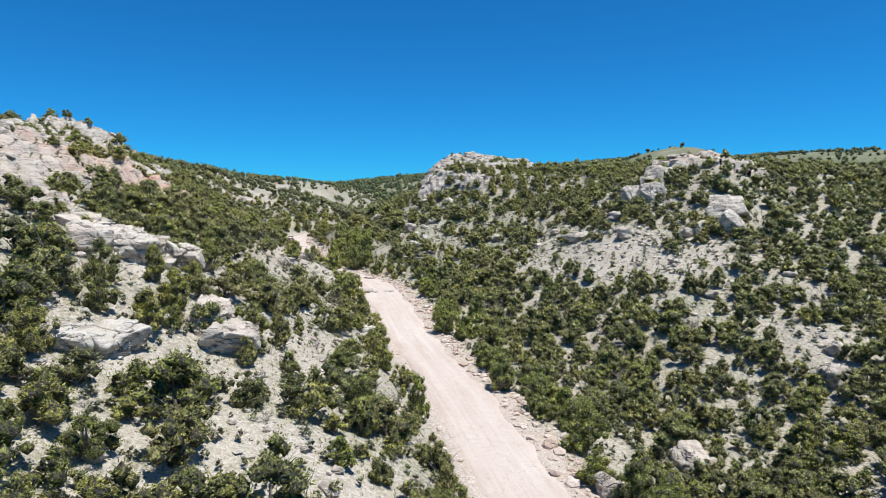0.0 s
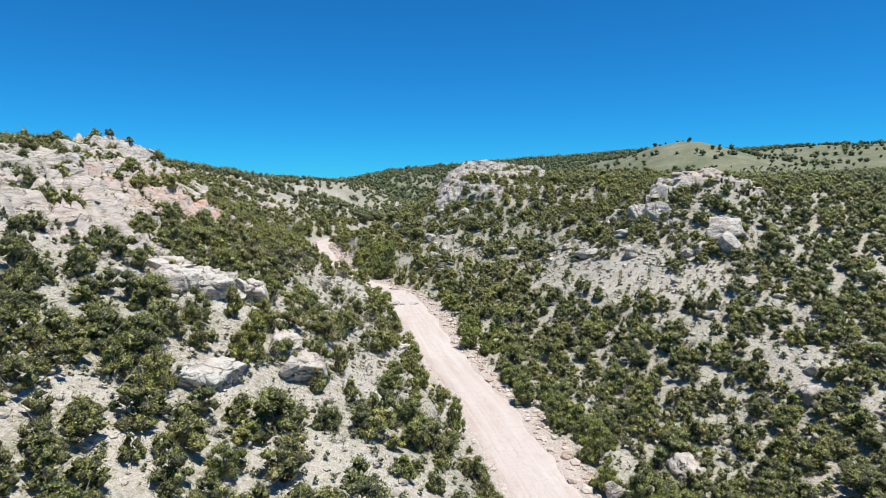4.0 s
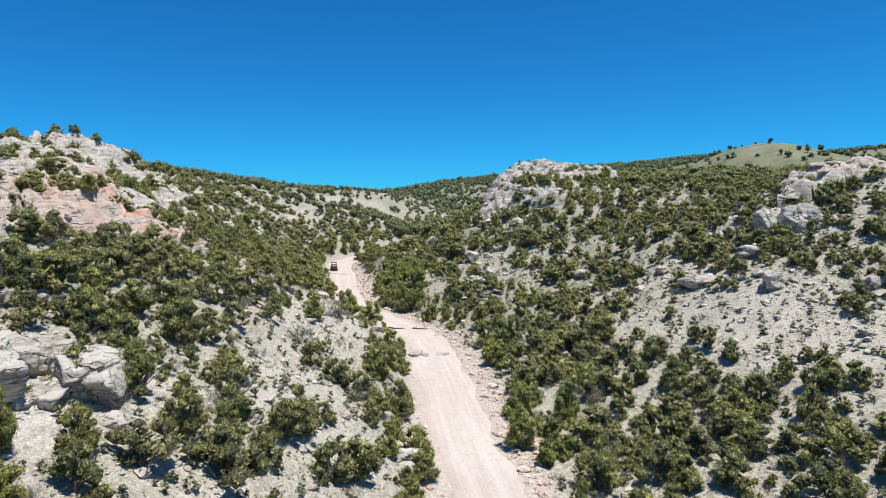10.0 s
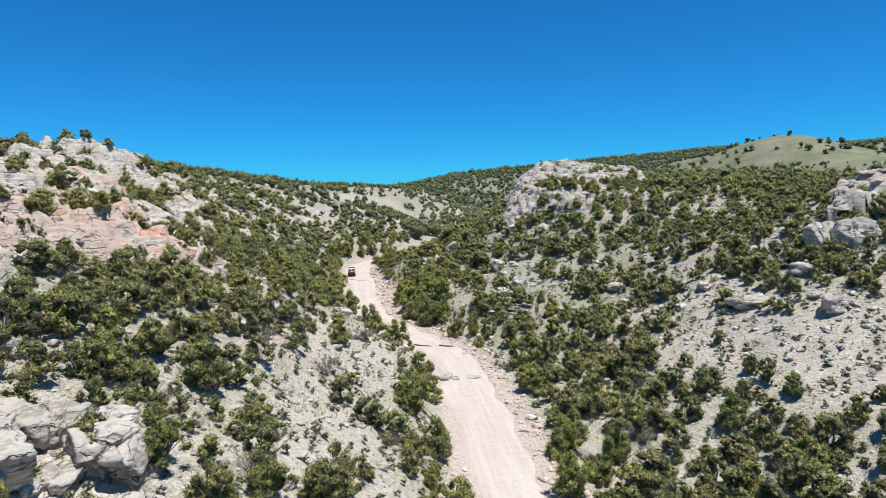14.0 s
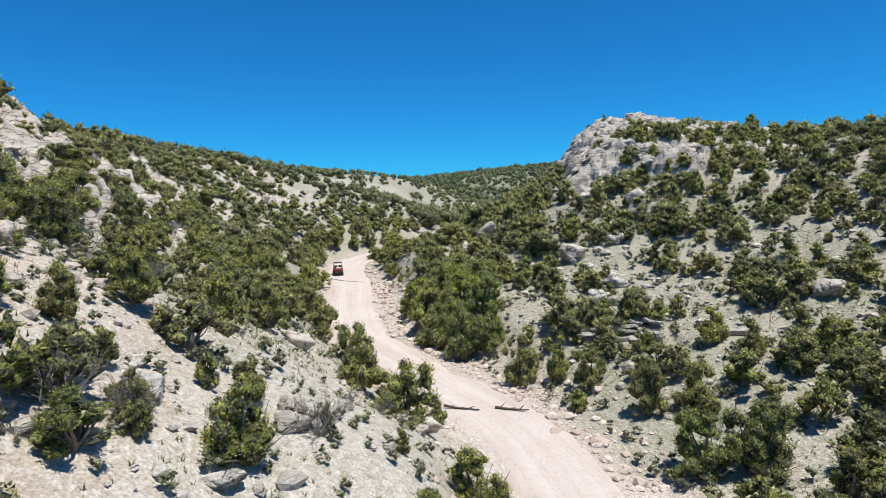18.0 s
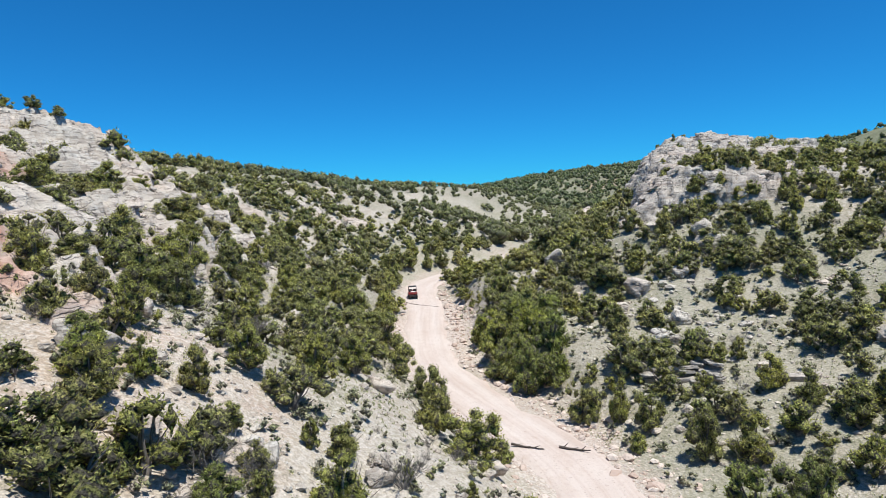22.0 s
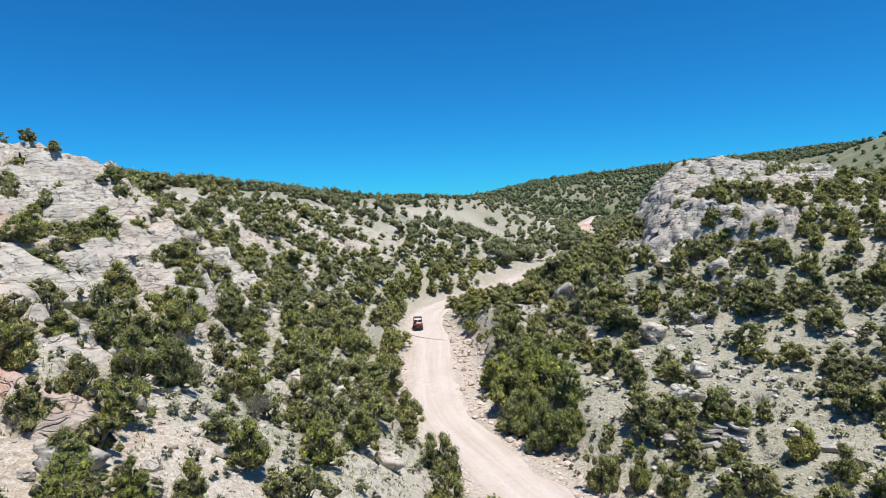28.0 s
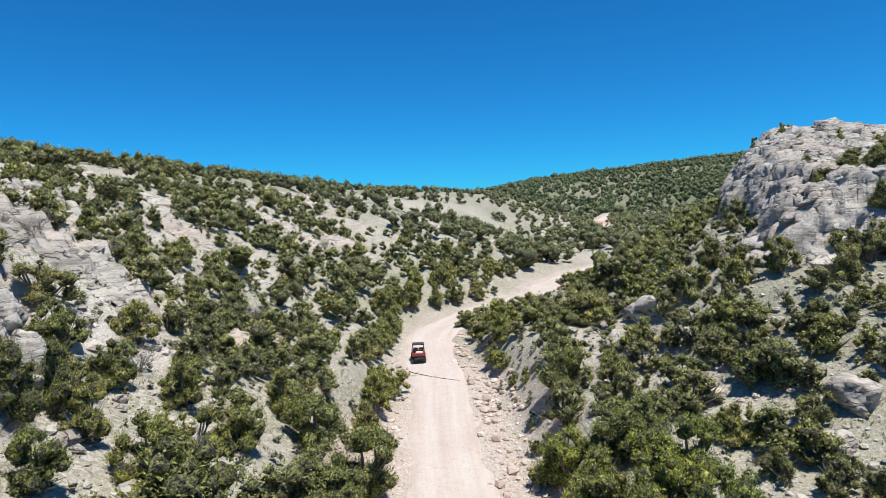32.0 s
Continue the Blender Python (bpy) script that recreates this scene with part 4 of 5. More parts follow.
VERGE_WEST = tuple((float(ROADP[i, 0]) - 4.7 - 3.4 * ((i * 0.618) % 1), float(ROADP[i, 1]) + 0.6 * (i % 2), 2.3 + 1.5 * ((i * 0.414) % 1), 2.8 + 1.3 * ((i * 0.732) % 1)) for i in range(len(ROADP)) if i % 3 == 0 and 146 < ROADP[i, 1] < 186 and ROADP[i, 0] < -30)
HEAD = ((-46.5, 186, 3.6, 4.0), (-44, 189.5, 3.4, 3.8), (-41.5, 192.5, 3.4, 3.8), (-47.5, 191, 3.4, 3.8), (-44.5, 195, 3.2, 3.8), (-38.5, 195.5, 2.8, 3.2))
TREES = WESTERN + VERGE_WEST + HEAD + CLUMP + CLIFFSIDE + INNER + LOWER_A + LOWER_B + UPPER_A + UPPER_B + UPPER_C


def scatter(x0, x1, y0, y1, step, seed):
    rng = np.random.default_rng(seed)
    gx, gy = np.meshgrid(np.arange(x0, x1, step), np.arange(y0, y1, step))
    x = gx.ravel() + rng.uniform(-0.46, 0.46, gx.size) * step
    y = gy.ravel() + rng.uniform(-0.46, 0.46, gx.size) * step
    ok = rng.uniform(size=x.size) < density(x, y)
    return x[ok], y[ok]


def tree_thing(x, y, h, w, turn, shape, lush=False, label="", z=None):
    root = new("juniper_tree")
    z = float(on_ground(x, y)[0]) if z is None else z
    root.matrix_world = pose(x, y, z, 0, 0, turn) @ Matrix.Diagonal((w, w, h, 1))
    child("crown", NEAR[shape][1 if lush else 0], root)
    child("trunk", NEAR[shape][2], root)
    return tagged(root, label or "bushy olive green juniper with grey twisted stems", "juniper tree", "junipers along the road")


def woodland(name, label, xs, ys, hs, kinds, seed, leaf):
    """Many trees as one sheet of growth."""
    rng = np.random.default_rng(seed)
    zs = on_ground(xs, ys)
    for slot, mt in ((0, leaf), (1, BARK)):
        pieces, tint, inner = [], [], []
        for x, y, z, h in zip(xs, ys, zs, hs):
            piece = kinds[rng.integers(len(kinds))][slot]
            if piece is None:
                continue
            a, w = rng.uniform(0, 6.28), h * rng.uniform(0.95, 1.45)
            v = piece[0] * (w, w, h)
            pieces.append((np.stack([v[:, 0] * math.cos(a) - v[:, 1] * math.sin(a) + x, v[:, 0] * math.sin(a) + v[:, 1] * math.cos(a) + y, v[:, 2] + z], 1), piece[1]))
            tint.append(np.full(len(v), rng.uniform()))
            if slot == 0:
                inner.append(piece[2])
        if not pieces:
            continue
        me = mesh_from(name, *join(pieces), mt)
        if slot == 0:
            add_attr(me, "tint", np.concatenate(tint))
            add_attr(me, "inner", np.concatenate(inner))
        tagged(new(name if slot == 0 else name + "_stems", me), label if slot == 0 else "twisted grey juniper stems under the foliage", "woodland", kind="stuff")


def plant():
    rng = np.random.default_rng(77)
    x, y = scatter(-110, 92, 16, 212, 2.0, 5)
    h = np.clip(rng.normal(1.85, 0.68, x.size), 0.55, 3.4) * np.where(x > 14, 0.93, 1.0)
    off = near_road(np.array([t[0] for t in TREES]), np.array([t[1] for t in TREES]))[0]
    trees = [t for t, o in zip(TREES, off) if o > 3.2]
    de, se, _ = near_road(x, y)
    h = h * np.where((y > 176) & (de < 15) & (se > 0), 0.55, 1.0)
    # those far from the road stand in the joined woods
    off = near_road(np.array([t[0] for t in trees]), np.array([t[1] for t in trees]))[0]
    aside = [i for i in np.argsort(-off - 40.0 * (np.array([t[1] for t in trees]) > 176))][:max(0, len(trees) - 225)]
    wood = [trees[i] for i in aside]
    trees = [t for i, t in enumerate(trees) if i not in set(aside)]
    for tx, ty, th, _ in trees + wood:
        keep = np.hypot(x - tx, y - ty) > 0.75 * th + 0.5
        x, y, h = x[keep], y[keep], h[keep]
    x, y, h = np.r_[x, [t[0] for t in wood]], np.r_[y, [t[1] for t in wood]], np.r_[h, [t[2] for t in wood]]
    d, side, _ = near_road(x, y)
    h = h * np.where((x < -48) & (y > 148), rng.uniform(0.5, 1.15, x.size), 1.0)
    rank = np.where((y > 30) & (y < 175), d + 0.0 * y, 1e3)
    order = np.argsort(rank)
    first, rest = order[:max(0, 250 - len(trees))], order[max(0, 250 - len(trees)):]
    for i in first:
        lush = d[i] * side[i] > 4 and y[i] < 118
        tree_thing(x[i], y[i], h[i] * (1.3 if lush else 1.0), h[i] * rng.uniform(1.0, 1.35) * (1.15 if lush else 1.0), rng.uniform(0, 360), int(rng.integers(10)), lush)
    west = rest[x[rest] < np.interp(y[rest], ROADP[:, 1], ROADP[:, 0])]
    east = rest[x[rest] >= np.interp(y[rest], ROADP[:, 1], ROADP[:, 0])]
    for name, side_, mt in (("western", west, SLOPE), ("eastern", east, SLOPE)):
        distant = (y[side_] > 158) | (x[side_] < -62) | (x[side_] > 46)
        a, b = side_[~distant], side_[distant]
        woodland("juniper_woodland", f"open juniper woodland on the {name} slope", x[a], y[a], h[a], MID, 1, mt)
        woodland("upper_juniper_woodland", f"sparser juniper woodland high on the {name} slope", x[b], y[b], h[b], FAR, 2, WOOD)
    for tx, ty, th, tw in trees:
        tree_thing(tx, ty, th * 1.1, tw * 0.95, (tx * 77 + ty * 31) % 360, int(abs(tx * 13 + ty * 7)) % 10, (tx > -10 and ty < 112) or (-25 < tx < -14 and 126 < ty < 142))
    # the lower valley, where the way begins
    lx, ly = scatter(-90, 90, -60, 16, 2.5, 6)
    woodland("lower_woodland", "juniper woodland on the lower valley sides", lx, ly, np.random.default_rng(78).uniform(1.0, 2.6, lx.size), FAR, 7, SLOPE)
    # the further slopes and the ridge
    fx, fy = scatter(-260, 330, 212, 430, 3.5, 8)
    for k, (x0, x1) in enumerate(((92, 190), (-190, -110))):
        ex, ey = scatter(x0, x1, 60, 212, 3.6, 21 + k)
        fx, fy = np.r_[fx, ex], np.r_[fy, ey]
    sight = np.abs(fx + 20) < 45 + 0.72 * fy
    fx, fy = fx[sight], fy[sight]
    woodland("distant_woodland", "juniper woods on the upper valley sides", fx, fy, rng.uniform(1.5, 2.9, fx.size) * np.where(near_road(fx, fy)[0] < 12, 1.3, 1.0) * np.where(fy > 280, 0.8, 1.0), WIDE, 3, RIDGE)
    gx, gy = scatter(-330, 420, 430, 905, 4.7, 9)
    woodland("ridge_woods", "dark pine woods on the far ridge", gx, gy, rng.uniform(1.5, 3.2, gx.size) * np.where(gy > 815, 1.75, 1.0), DISTANT, 4, PINE)


plant()


# ---- outcrops and boulders ----
SLABS = [mesh_from("slab", *rock_shape(230 + i, 7, 11, 0.06, 0.0, 0.7, (1, 1, 1)), ROCK) for i in range(6)]


def ridged(p, size, seed, octaves=4):
    return 0.5 - np.abs(fbm(p / size, octaves, seed, 0.55))


def ledged(grid, rise, wav, bedding, seed):
    """Break a rock surface into beds, blocks and joints."""
    xx, yy, z = grid.T
    bed = (z + 0.12 * xx - 0.05 * yy + 0.6 * wav) / bedding
    fr = bed - np.floor(bed)
    z = z + 0.8 * rise * (smooth(0.3, 0.55, fr) - fr) * bedding
    p = np.stack([xx, yy, z], 1)
    c1, c2, who, slant = cells(p / 3.8 + 0.2 * wav[:, None], seed)
    e1, e2, who2, slant2 = cells(p / 1.4 + 0.2 * wav[:, None], seed + 20)
    z = z + rise * (0.7 * (who - 0.5) + 0.9 * slant - 0.45 * (1 - smooth(0, 0.08, c2 - c1)) + 0.28 * (who2 - 0.5) + 0.4 * slant2 - 0.2 * (1 - smooth(0, 0.12, e2 - e1)))
    return np.stack([xx, yy, z], 1)


def rock_pieces(parent, grid, spots, count, seed, nor):
    """Loosened slabs lying on a rock surface."""
    rng = np.random.default_rng(seed)
    for i in rng.choice(spots, count, replace=False):
        s = float(np.clip(rng.lognormal(-0.8, 0.4), 0.25, 0.85))
        way = Vector(nor[i]).lerp(Vector((0, 0, 1)), 0.35).normalized()
        turn = way.to_track_quat("Z", "Y").to_matrix().to_4x4() @ pose(0, 0, 0, 0, 0, rng.uniform(0, 360))
        ob = new("slab", SLABS[rng.integers(6)])
        ob.parent = parent
        ob.matrix_local = Matrix.Translation(Vector(grid[i])) @ turn @ Matrix.Diagonal((s * rng.uniform(1.0, 1.7), s, s * rng.uniform(0.3, 0.55), 1))


def bare_rock(name, label, spots, x0, x1, y0, y1, step, seed, swell=None, bedding=1.5, slabs=0, sharp=1.0):
    """Bare bedrock that breaks through a slope in worn ledges. swell: how much higher it stands than the slope."""
    xs, ys = np.arange(x0, x1, step), np.arange(y0, y1, step)
    xx, yy = (a.ravel() for a in np.meshgrid(xs, ys))
    n, m = len(xs), len(ys)
    wav = fbm2(xx, yy, 7.0, 4, seed)
    mask = blots(xx, yy, spots, seed + 1)
    rise = smooth(0.18, 0.55, mask + 0.18 * fbm2(xx, yy, 2.5, 3, seed + 2))
    z = on_ground(xx, yy) - 0.5 + 1.1 * rise
    if swell is not None:
        z = z + swell(xx + 0.7 * wav, yy + 0.9 * fbm2(xx, yy, 3.0, 3, seed + 6)) * rise
    grid = ledged(np.stack([xx, yy, z], 1), rise * sharp, wav, bedding, seed + 3)
    g = grid.reshape(m, n, 3)
    nor = np.cross(np.gradient(g, axis=1).reshape(-1, 3), np.gradient(g, axis=0).reshape(-1, 3))
    nor /= np.linalg.norm(nor, axis=1)[:, None]
    grid = grid + nor * ((0.4 * ridged(grid, 2.4, seed + 4) + 0.2 * ridged(grid, 0.8, seed + 5, 3)) * rise)[:, None]
    i = (np.arange(m - 1)[:, None] * n + np.arange(n - 1)).ravel()
    me = mesh_from(name, grid, np.stack([i, i + 1, i + n + 1, i + n], 1)[rise[i] > 0], ROCK)
    add_attr(me, "red", blots(xx, yy, RED, 22))
    ob = tagged(new(name, me), label, "rock outcrop")
    if slabs:
        rock_pieces(ob, grid, np.where((rise > 0.85) & (blots(xx, yy, RED, 22) < 0.2))[0], slabs, seed + 7, nor)
    return lambda x, y: float(grid[int(round((y - y0) / step)) * n + int(round((x - x0) / step)), 2])


# junipers on the knoll: x, y, width
KNOLL_TREES = ((-82.1, 133.3, 2.6), (-78.6, 132.8, 3.6), (-75.1, 134.6, 2.0), (-85.9, 128.0, 2.0), (-70.6, 113.3, 2.8), (-73.8, 126.9, 2.8), (-57.2, 99.5, 4.1), (-49.1, 85.6, 3.6), (-49.6, 91.2, 3.1),
               (-46.8, 91.2, 2.8), (-47.2, 96.7, 2.7), (-46.1, 98.8, 1.3), (-57.4, 119.6, 4.2), (-51.7, 96.6, 2.5), (-51.0, 99.5, 2.2), (-50.7, 82.6, 1.9), (-88.0, 136.0, 2.4), (-92.0, 132.0, 2.4), (-80.5, 136.5, 2.2),
               (-53.0, 124.2, 3.2), (-51.6, 125.6, 3.4), (-49.9, 122.9, 3.0), (-45.1, 117.1, 2.8), (-51.8, 130.2, 3.4), (-48.7, 126.6, 3.2), (-46.5, 126.3, 3.0), (-66.7, 142.5, 1.6), (-65.4, 151.2, 2.0), (-59.5, 118.3, 2.8), (-58.7, 121.5, 3.2), (-59.8, 129.4, 2.4), (-54.4, 110.5, 3.0), (-51.9, 109.4, 2.4), (-53.5, 127.8, 3.0), (-50.5, 125.0, 2.4), (-42.8, 101.8, 2.8), (-55.2, 116.1, 2.0))


def build_knoll():
    """Bare bedrock of the knoll west of the road, sloping with the hill in worn ledges under a steep cap."""
    cap = lambda x, y: 2.1 * (1 - smooth(0.74, 1.06, np.hypot((x + 81) / 11.5, (y - 140) / 9.0))) + 0.9 * np.exp(-(((x + 64) / 6) ** 2 + ((y - 128) / 4) ** 2))
    top = bare_rock("rock_knoll", "bare pinkish cream limestone slope in worn ledges under a bedded cap", [r for r in ROCKY if r[0] < -40 and r[1] < 150], -100, -34, 50, 158, 0.36, 91, cap, 1.15, 150, 1.35)
    for i, (x, y, w) in enumerate(KNOLL_TREES):
        tree_thing(x, y, 0.8 * w, 1.1 * w, 77 * i, i % 10, False, "rounded juniper rooted in ledges of the rocky knoll", top(x, y) - 0.25)


def build_brow():
    """The domed rock on the eastern brow and the ledges round the upper valley."""
    dome = lambda x, y: 1.2 * np.exp(-(((x - 46) / 9.5) ** 2 + ((y - 123) / 8.5) ** 4)) + 0.8 * np.exp(-(((x - 36) / 5) ** 2 + ((y - 116) / 4.5) ** 2)) + 0.6 * np.exp(-(((x - 56) / 6) ** 2 + ((y - 113) / 5) ** 2))
    bare_rock("rock_brow", "domed pale limestone outcrop on the eastern brow", ((46, 124, 10, 6.5, 0.95), (38, 117, 5, 3, 0.7), (55, 114, 5, 3.5, 0.7), (31, 120, 4, 2.5, 0.7), (61, 106, 4, 2.5, 0.7)), 22, 72, 96, 138, 0.4, 211, dome, 1.7, 40)
    for i, (x, y, rx, ry) in enumerate(UPLAND[:6] + UPLAND[7:8] + UPLAND[9:10] + UPLAND[12:14]):
        bare_rock("rock_ledge", "low pale rock ledge among junipers on the upper slope", ((x, y, 0.8 * rx, 0.55 * ry, 0.85),), x - 1.6 * rx, x + 1.6 * rx, y - 2 * ry, y + 2 * ry, 0.45, 231 + 10 * i, lambda u, v: -0.25 + 0 * u, 0.9)


def build_cliff():
    """The bluff east of the bend: a steep broken face under a bare sloping top of worn ledges."""
    step = 0.27
    xs, ys = np.arange(-9.5, 31, step), np.arange(153.5, 206, step)
    xx, yy = (a.ravel() for a in np.meshgrid(xs, ys))
    n, m = len(xs), len(ys)
    wav = fbm2(xx, yy, 7.0, 4, 81)
    west = -6.6 + 0.9 * wav + 0.16 * np.maximum(0, yy - 180)
    south = 156.8 + 0.012 * np.maximum(0, xx) ** 2 + 1.3 * fbm2(xx, yy, 5.0, 4, 82) - 0.6 * wav
    inx = xx - west
    iny = yy - south
    out = np.minimum(smooth(31, 25, xx), smooth(205, 198, yy))
    rise = np.minimum(np.clip(inx / 8.5, 0, 1), np.clip(iny / 8.0, 0, 1))
    rise = 1 - (1 - rise) ** 2.7
    top = 28.2 + 0.2 * np.clip(yy - 161, -4, 33) - 0.055 * np.maximum(0, xx - 6) - 0.09 * np.maximum(0, 2 - xx) + 1.1 * np.exp(-(((xx - 9) / 5) ** 2 + ((yy - 192) / 6) ** 2))
    floor_ = on_ground(xx, yy)
    z = floor_ - 0.7 + np.maximum(top - floor_ + 0.7, 0.3) * rise * out
    # ledges, blocks and joints
    bed = (z + 0.10 * xx - 0.06 * yy + 0.5 * wav) / 1.25
    k = np.floor(bed)
    fr = bed - k
    z = z + 0.55 * rise * out * (smooth(0.25, 0.6, fr) - fr) * 1.25
    p = np.stack([xx, yy, z], 1)
    c1, c2, who, slant = cells(p / 3.4 + 0.15 * wav[:, None], 83)
    e1, e2, who2, slant2 = cells(p / 1.25 + 0.2 * wav[:, None], 84)
    z = z + rise * out * (0.8 * (who - 0.5) + 0.9 * slant - 0.5 * (1 - smooth(0, 0.1, c2 - c1)) + 0.3 * (who2 - 0.5) + 0.4 * slant2 - 0.22 * (1 - smooth(0, 0.12, e2 - e1)))
    grid = np.stack([xx, yy, z], 1)
    g = grid.reshape(m, n, 3)
    nor = np.cross(np.gradient(g, axis=1).reshape(-1, 3), np.gradient(g, axis=0).reshape(-1, 3))
    nor /= np.linalg.norm(nor, axis=1)[:, None]
    steep = smooth(0.85, 0.4, nor[:, 2])
    push = (0.45 + 0.9 * steep) * ridged(grid, 2.6, 85) + (0.2 + 0.4 * steep) * ridged(grid, 0.8, 86, 3)
    grid = grid + nor * (push * np.minimum(rise * 3, 1) * out)[:, None]
    i = (np.arange(m - 1)[:, None] * n + np.arange(n - 1)).ravel()
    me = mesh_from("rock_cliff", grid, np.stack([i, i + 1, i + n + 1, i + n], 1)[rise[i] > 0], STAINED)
    ob = new("rock_cliff", me)
    rock_pieces(ob, grid, np.where((rise > 0.25) & (out > 0.9))[0], 110, 87, nor)
    tagged(ob, "broken pale limestone bluff with a steep face and bare ledged top", "rock cliff")
    # trees rooted on it
    rng = np.random.default_rng(55)
    for gx in np.arange(-1.5, 27, 2.1):
        for gy in np.arange(155, 200, 2.1):
            x, y = gx + rng.uniform(-0.9, 0.9), gy + rng.uniform(-0.9, 0.9)
            a, b = int((x + 9.5) / step), int((y - 153.5) / step)
            z = float(g[b, a, 2])
            front = y - (157 + 0.012 * max(0, x) ** 2)
            if z < float(on_ground(x, y)[0]) + 0.2:
                continue
            chance = (0.92 if x > 1 else 0.45) if -1.5 < front < 9 + 0.1 * x else 0.07
            if rng.uniform() < chance:
                hgt = rng.uniform(1.7, 3.0) * (0.7 if chance < 0.1 else 1)
                tree_thing(x, y, hgt, hgt * rng.uniform(0.95, 1.25), rng.uniform(0, 360), int(rng.integers(10)), False, "juniper rooted in cracks of the limestone bluff", z - 0.3)


def bedrock():
    build_knoll()
    lone_rock(-51.5, 106.5, float(on_ground(-51.5, 106.5)[0]) + 0.3, 6.0, 4.0, 1.7, 8, 105, 40, 16, "smooth pale rock slab lying on the slope", 24, 0.12)
    # the cliff east of the bend, the rocky brow further east, the upper ledges
    build_cliff()
    build_brow()
    dark = "broken rock ledge with a shaded front face"
    broken_ledge(-8.6, 124.4, -2.4, 123.6, 3, 131, dark)
    broken_ledge(2.2, 122.6, 4.8, 121.9, 1, 132, dark)
    broken_ledge(-13.2, 101.6, -9.0, 102.6, 1, 133, "pale stones along the washed-out road edge")


def bed_block(seed):
    """A flat angular block of bedded rock, two metres long in each way before it is scaled."""
    rng = np.random.default_rng(seed)
    n = int(rng.integers(5, 8))
    a = np.sort(np.arange(n) * 6.283 / n + rng.uniform(-0.32, 0.32, n))
    ring = np.stack([np.cos(a), np.sin(a)], 1) * rng.uniform(0.8, 1.25, (n, 1))
    v = [(x * k, y * k, h + rng.normal(0, 0.06)) for k, h in ((0.9, -1), (1.02, -0.75), (1.0, 0.7), (0.9, 1)) for x, y in ring + rng.normal(0, 0.03, ring.shape)]
    f = [(i + n * b, (i + 1) % n + n * b, (i + 1) % n + n * b + n, i + n * b + n) for b in range(3) for i in range(n)]
    me = bpy.data.meshes.new("block")
    me.from_pydata(v, [], f + [tuple(range(3 * n, 4 * n)), tuple(range(n - 1, -1, -1))])
    # the darker stained rock also stands in for the ledge's shaded front
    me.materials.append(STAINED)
    return me


BEDS = [bed_block(40 + i) for i in range(7)]


def broken_ledge(x0, y0, x1, y1, rows, seed, label):
    """A low step of thinly bedded rock, its courses broken into flat blocks."""
    rng = np.random.default_rng(seed)
    root = new("rock_ledge")
    root.location = ((x0 + x1) / 2, (y0 + y1) / 2, float(on_ground((x0 + x1) / 2, (y0 + y1) / 2)[0]))
    length = math.hypot(x1 - x0, y1 - y0)
    courses = 2 * rows
    for row in range(courses):
        at = rng.uniform(0, 0.9)
        while at < length:
            w = rng.uniform(0.7, 2.0)
            k = (at + w / 2) / length
            at += w * rng.uniform(0.85, 1.1)
            if rng.uniform() < 0.28 + 0.3 * (row == courses - 1):
                continue
            x, y = x0 + (x1 - x0) * k + rng.normal(0, 0.1), y0 + (y1 - y0) * k + 0.3 * row + rng.normal(0, 0.35)
            z = float(on_ground(x, y0 + (y1 - y0) * k - 0.5)[0]) + 0.08 + 0.27 * row
            ob = new("block", BEDS[rng.integers(7)])
            ob.parent = root
            ob.matrix_local = Matrix.Translation(Vector((x, y, z)) - root.location) @ pose(0, 0, 0, rng.normal(0, 5), rng.normal(0, 5), rng.uniform(-30, 30)) @ Matrix.Diagonal((w * 0.55, rng.uniform(0.5, 0.95), rng.uniform(0.10, 0.17), 1))
    return tagged(root, label, "rock ledge", "broken ledges")


def slab_fields():
    """Broken bedrock showing through the slopes: tilted slabs bedded along the ground."""
    rng = np.random.default_rng(91)
    for cx, cy, rx, ry, k in ROCKY:
        if k < 0.55 or (cx < -40 and cy < 150) or (0 < cx < 20 and cy > 160) or (30 < cx < 70 and cy > 100) or (cx, cy) in ((-26, 54), (-24, 60)):
            continue
        root = new("slab_field")
        root.location = (cx, cy, float(on_ground(cx, cy)[0]))
        for i in range(int(10 + rx * ry * 0.32)):
            a, r = rng.uniform(0, 6.28), math.sqrt(rng.uniform(0, 1)) * 1.05
            x, y = cx + rx * r * math.cos(a), cy + ry * r * math.sin(a)
            z = on_ground((x, x + 1, x), (y, y, y + 1))
            n = Vector((z[0] - z[1], z[0] - z[2], 1.0)).normalized().lerp(Vector((0, 0, 1)), 0.25)
            s = rng.uniform(0.7, 2.3)
            turn = n.to_track_quat("Z", "Y").to_matrix().to_4x4() @ pose(0, 0, 0, 0, 0, rng.uniform(0, 360))
            ob = new("slab", SLABS[rng.integers(6)])
            ob.parent = root
            ob.matrix_local = Matrix.Translation((x - cx, y - cy, float(z[0]) - root.location[2] + 0.06 * s)) @ turn @ Matrix.Diagonal((s * rng.uniform(1.0, 1.7), s, s * rng.uniform(0.25, 0.5), 1))
        tagged(root, "broken pale bedrock slabs showing through the slope", "rock slabs", "bedrock fields")


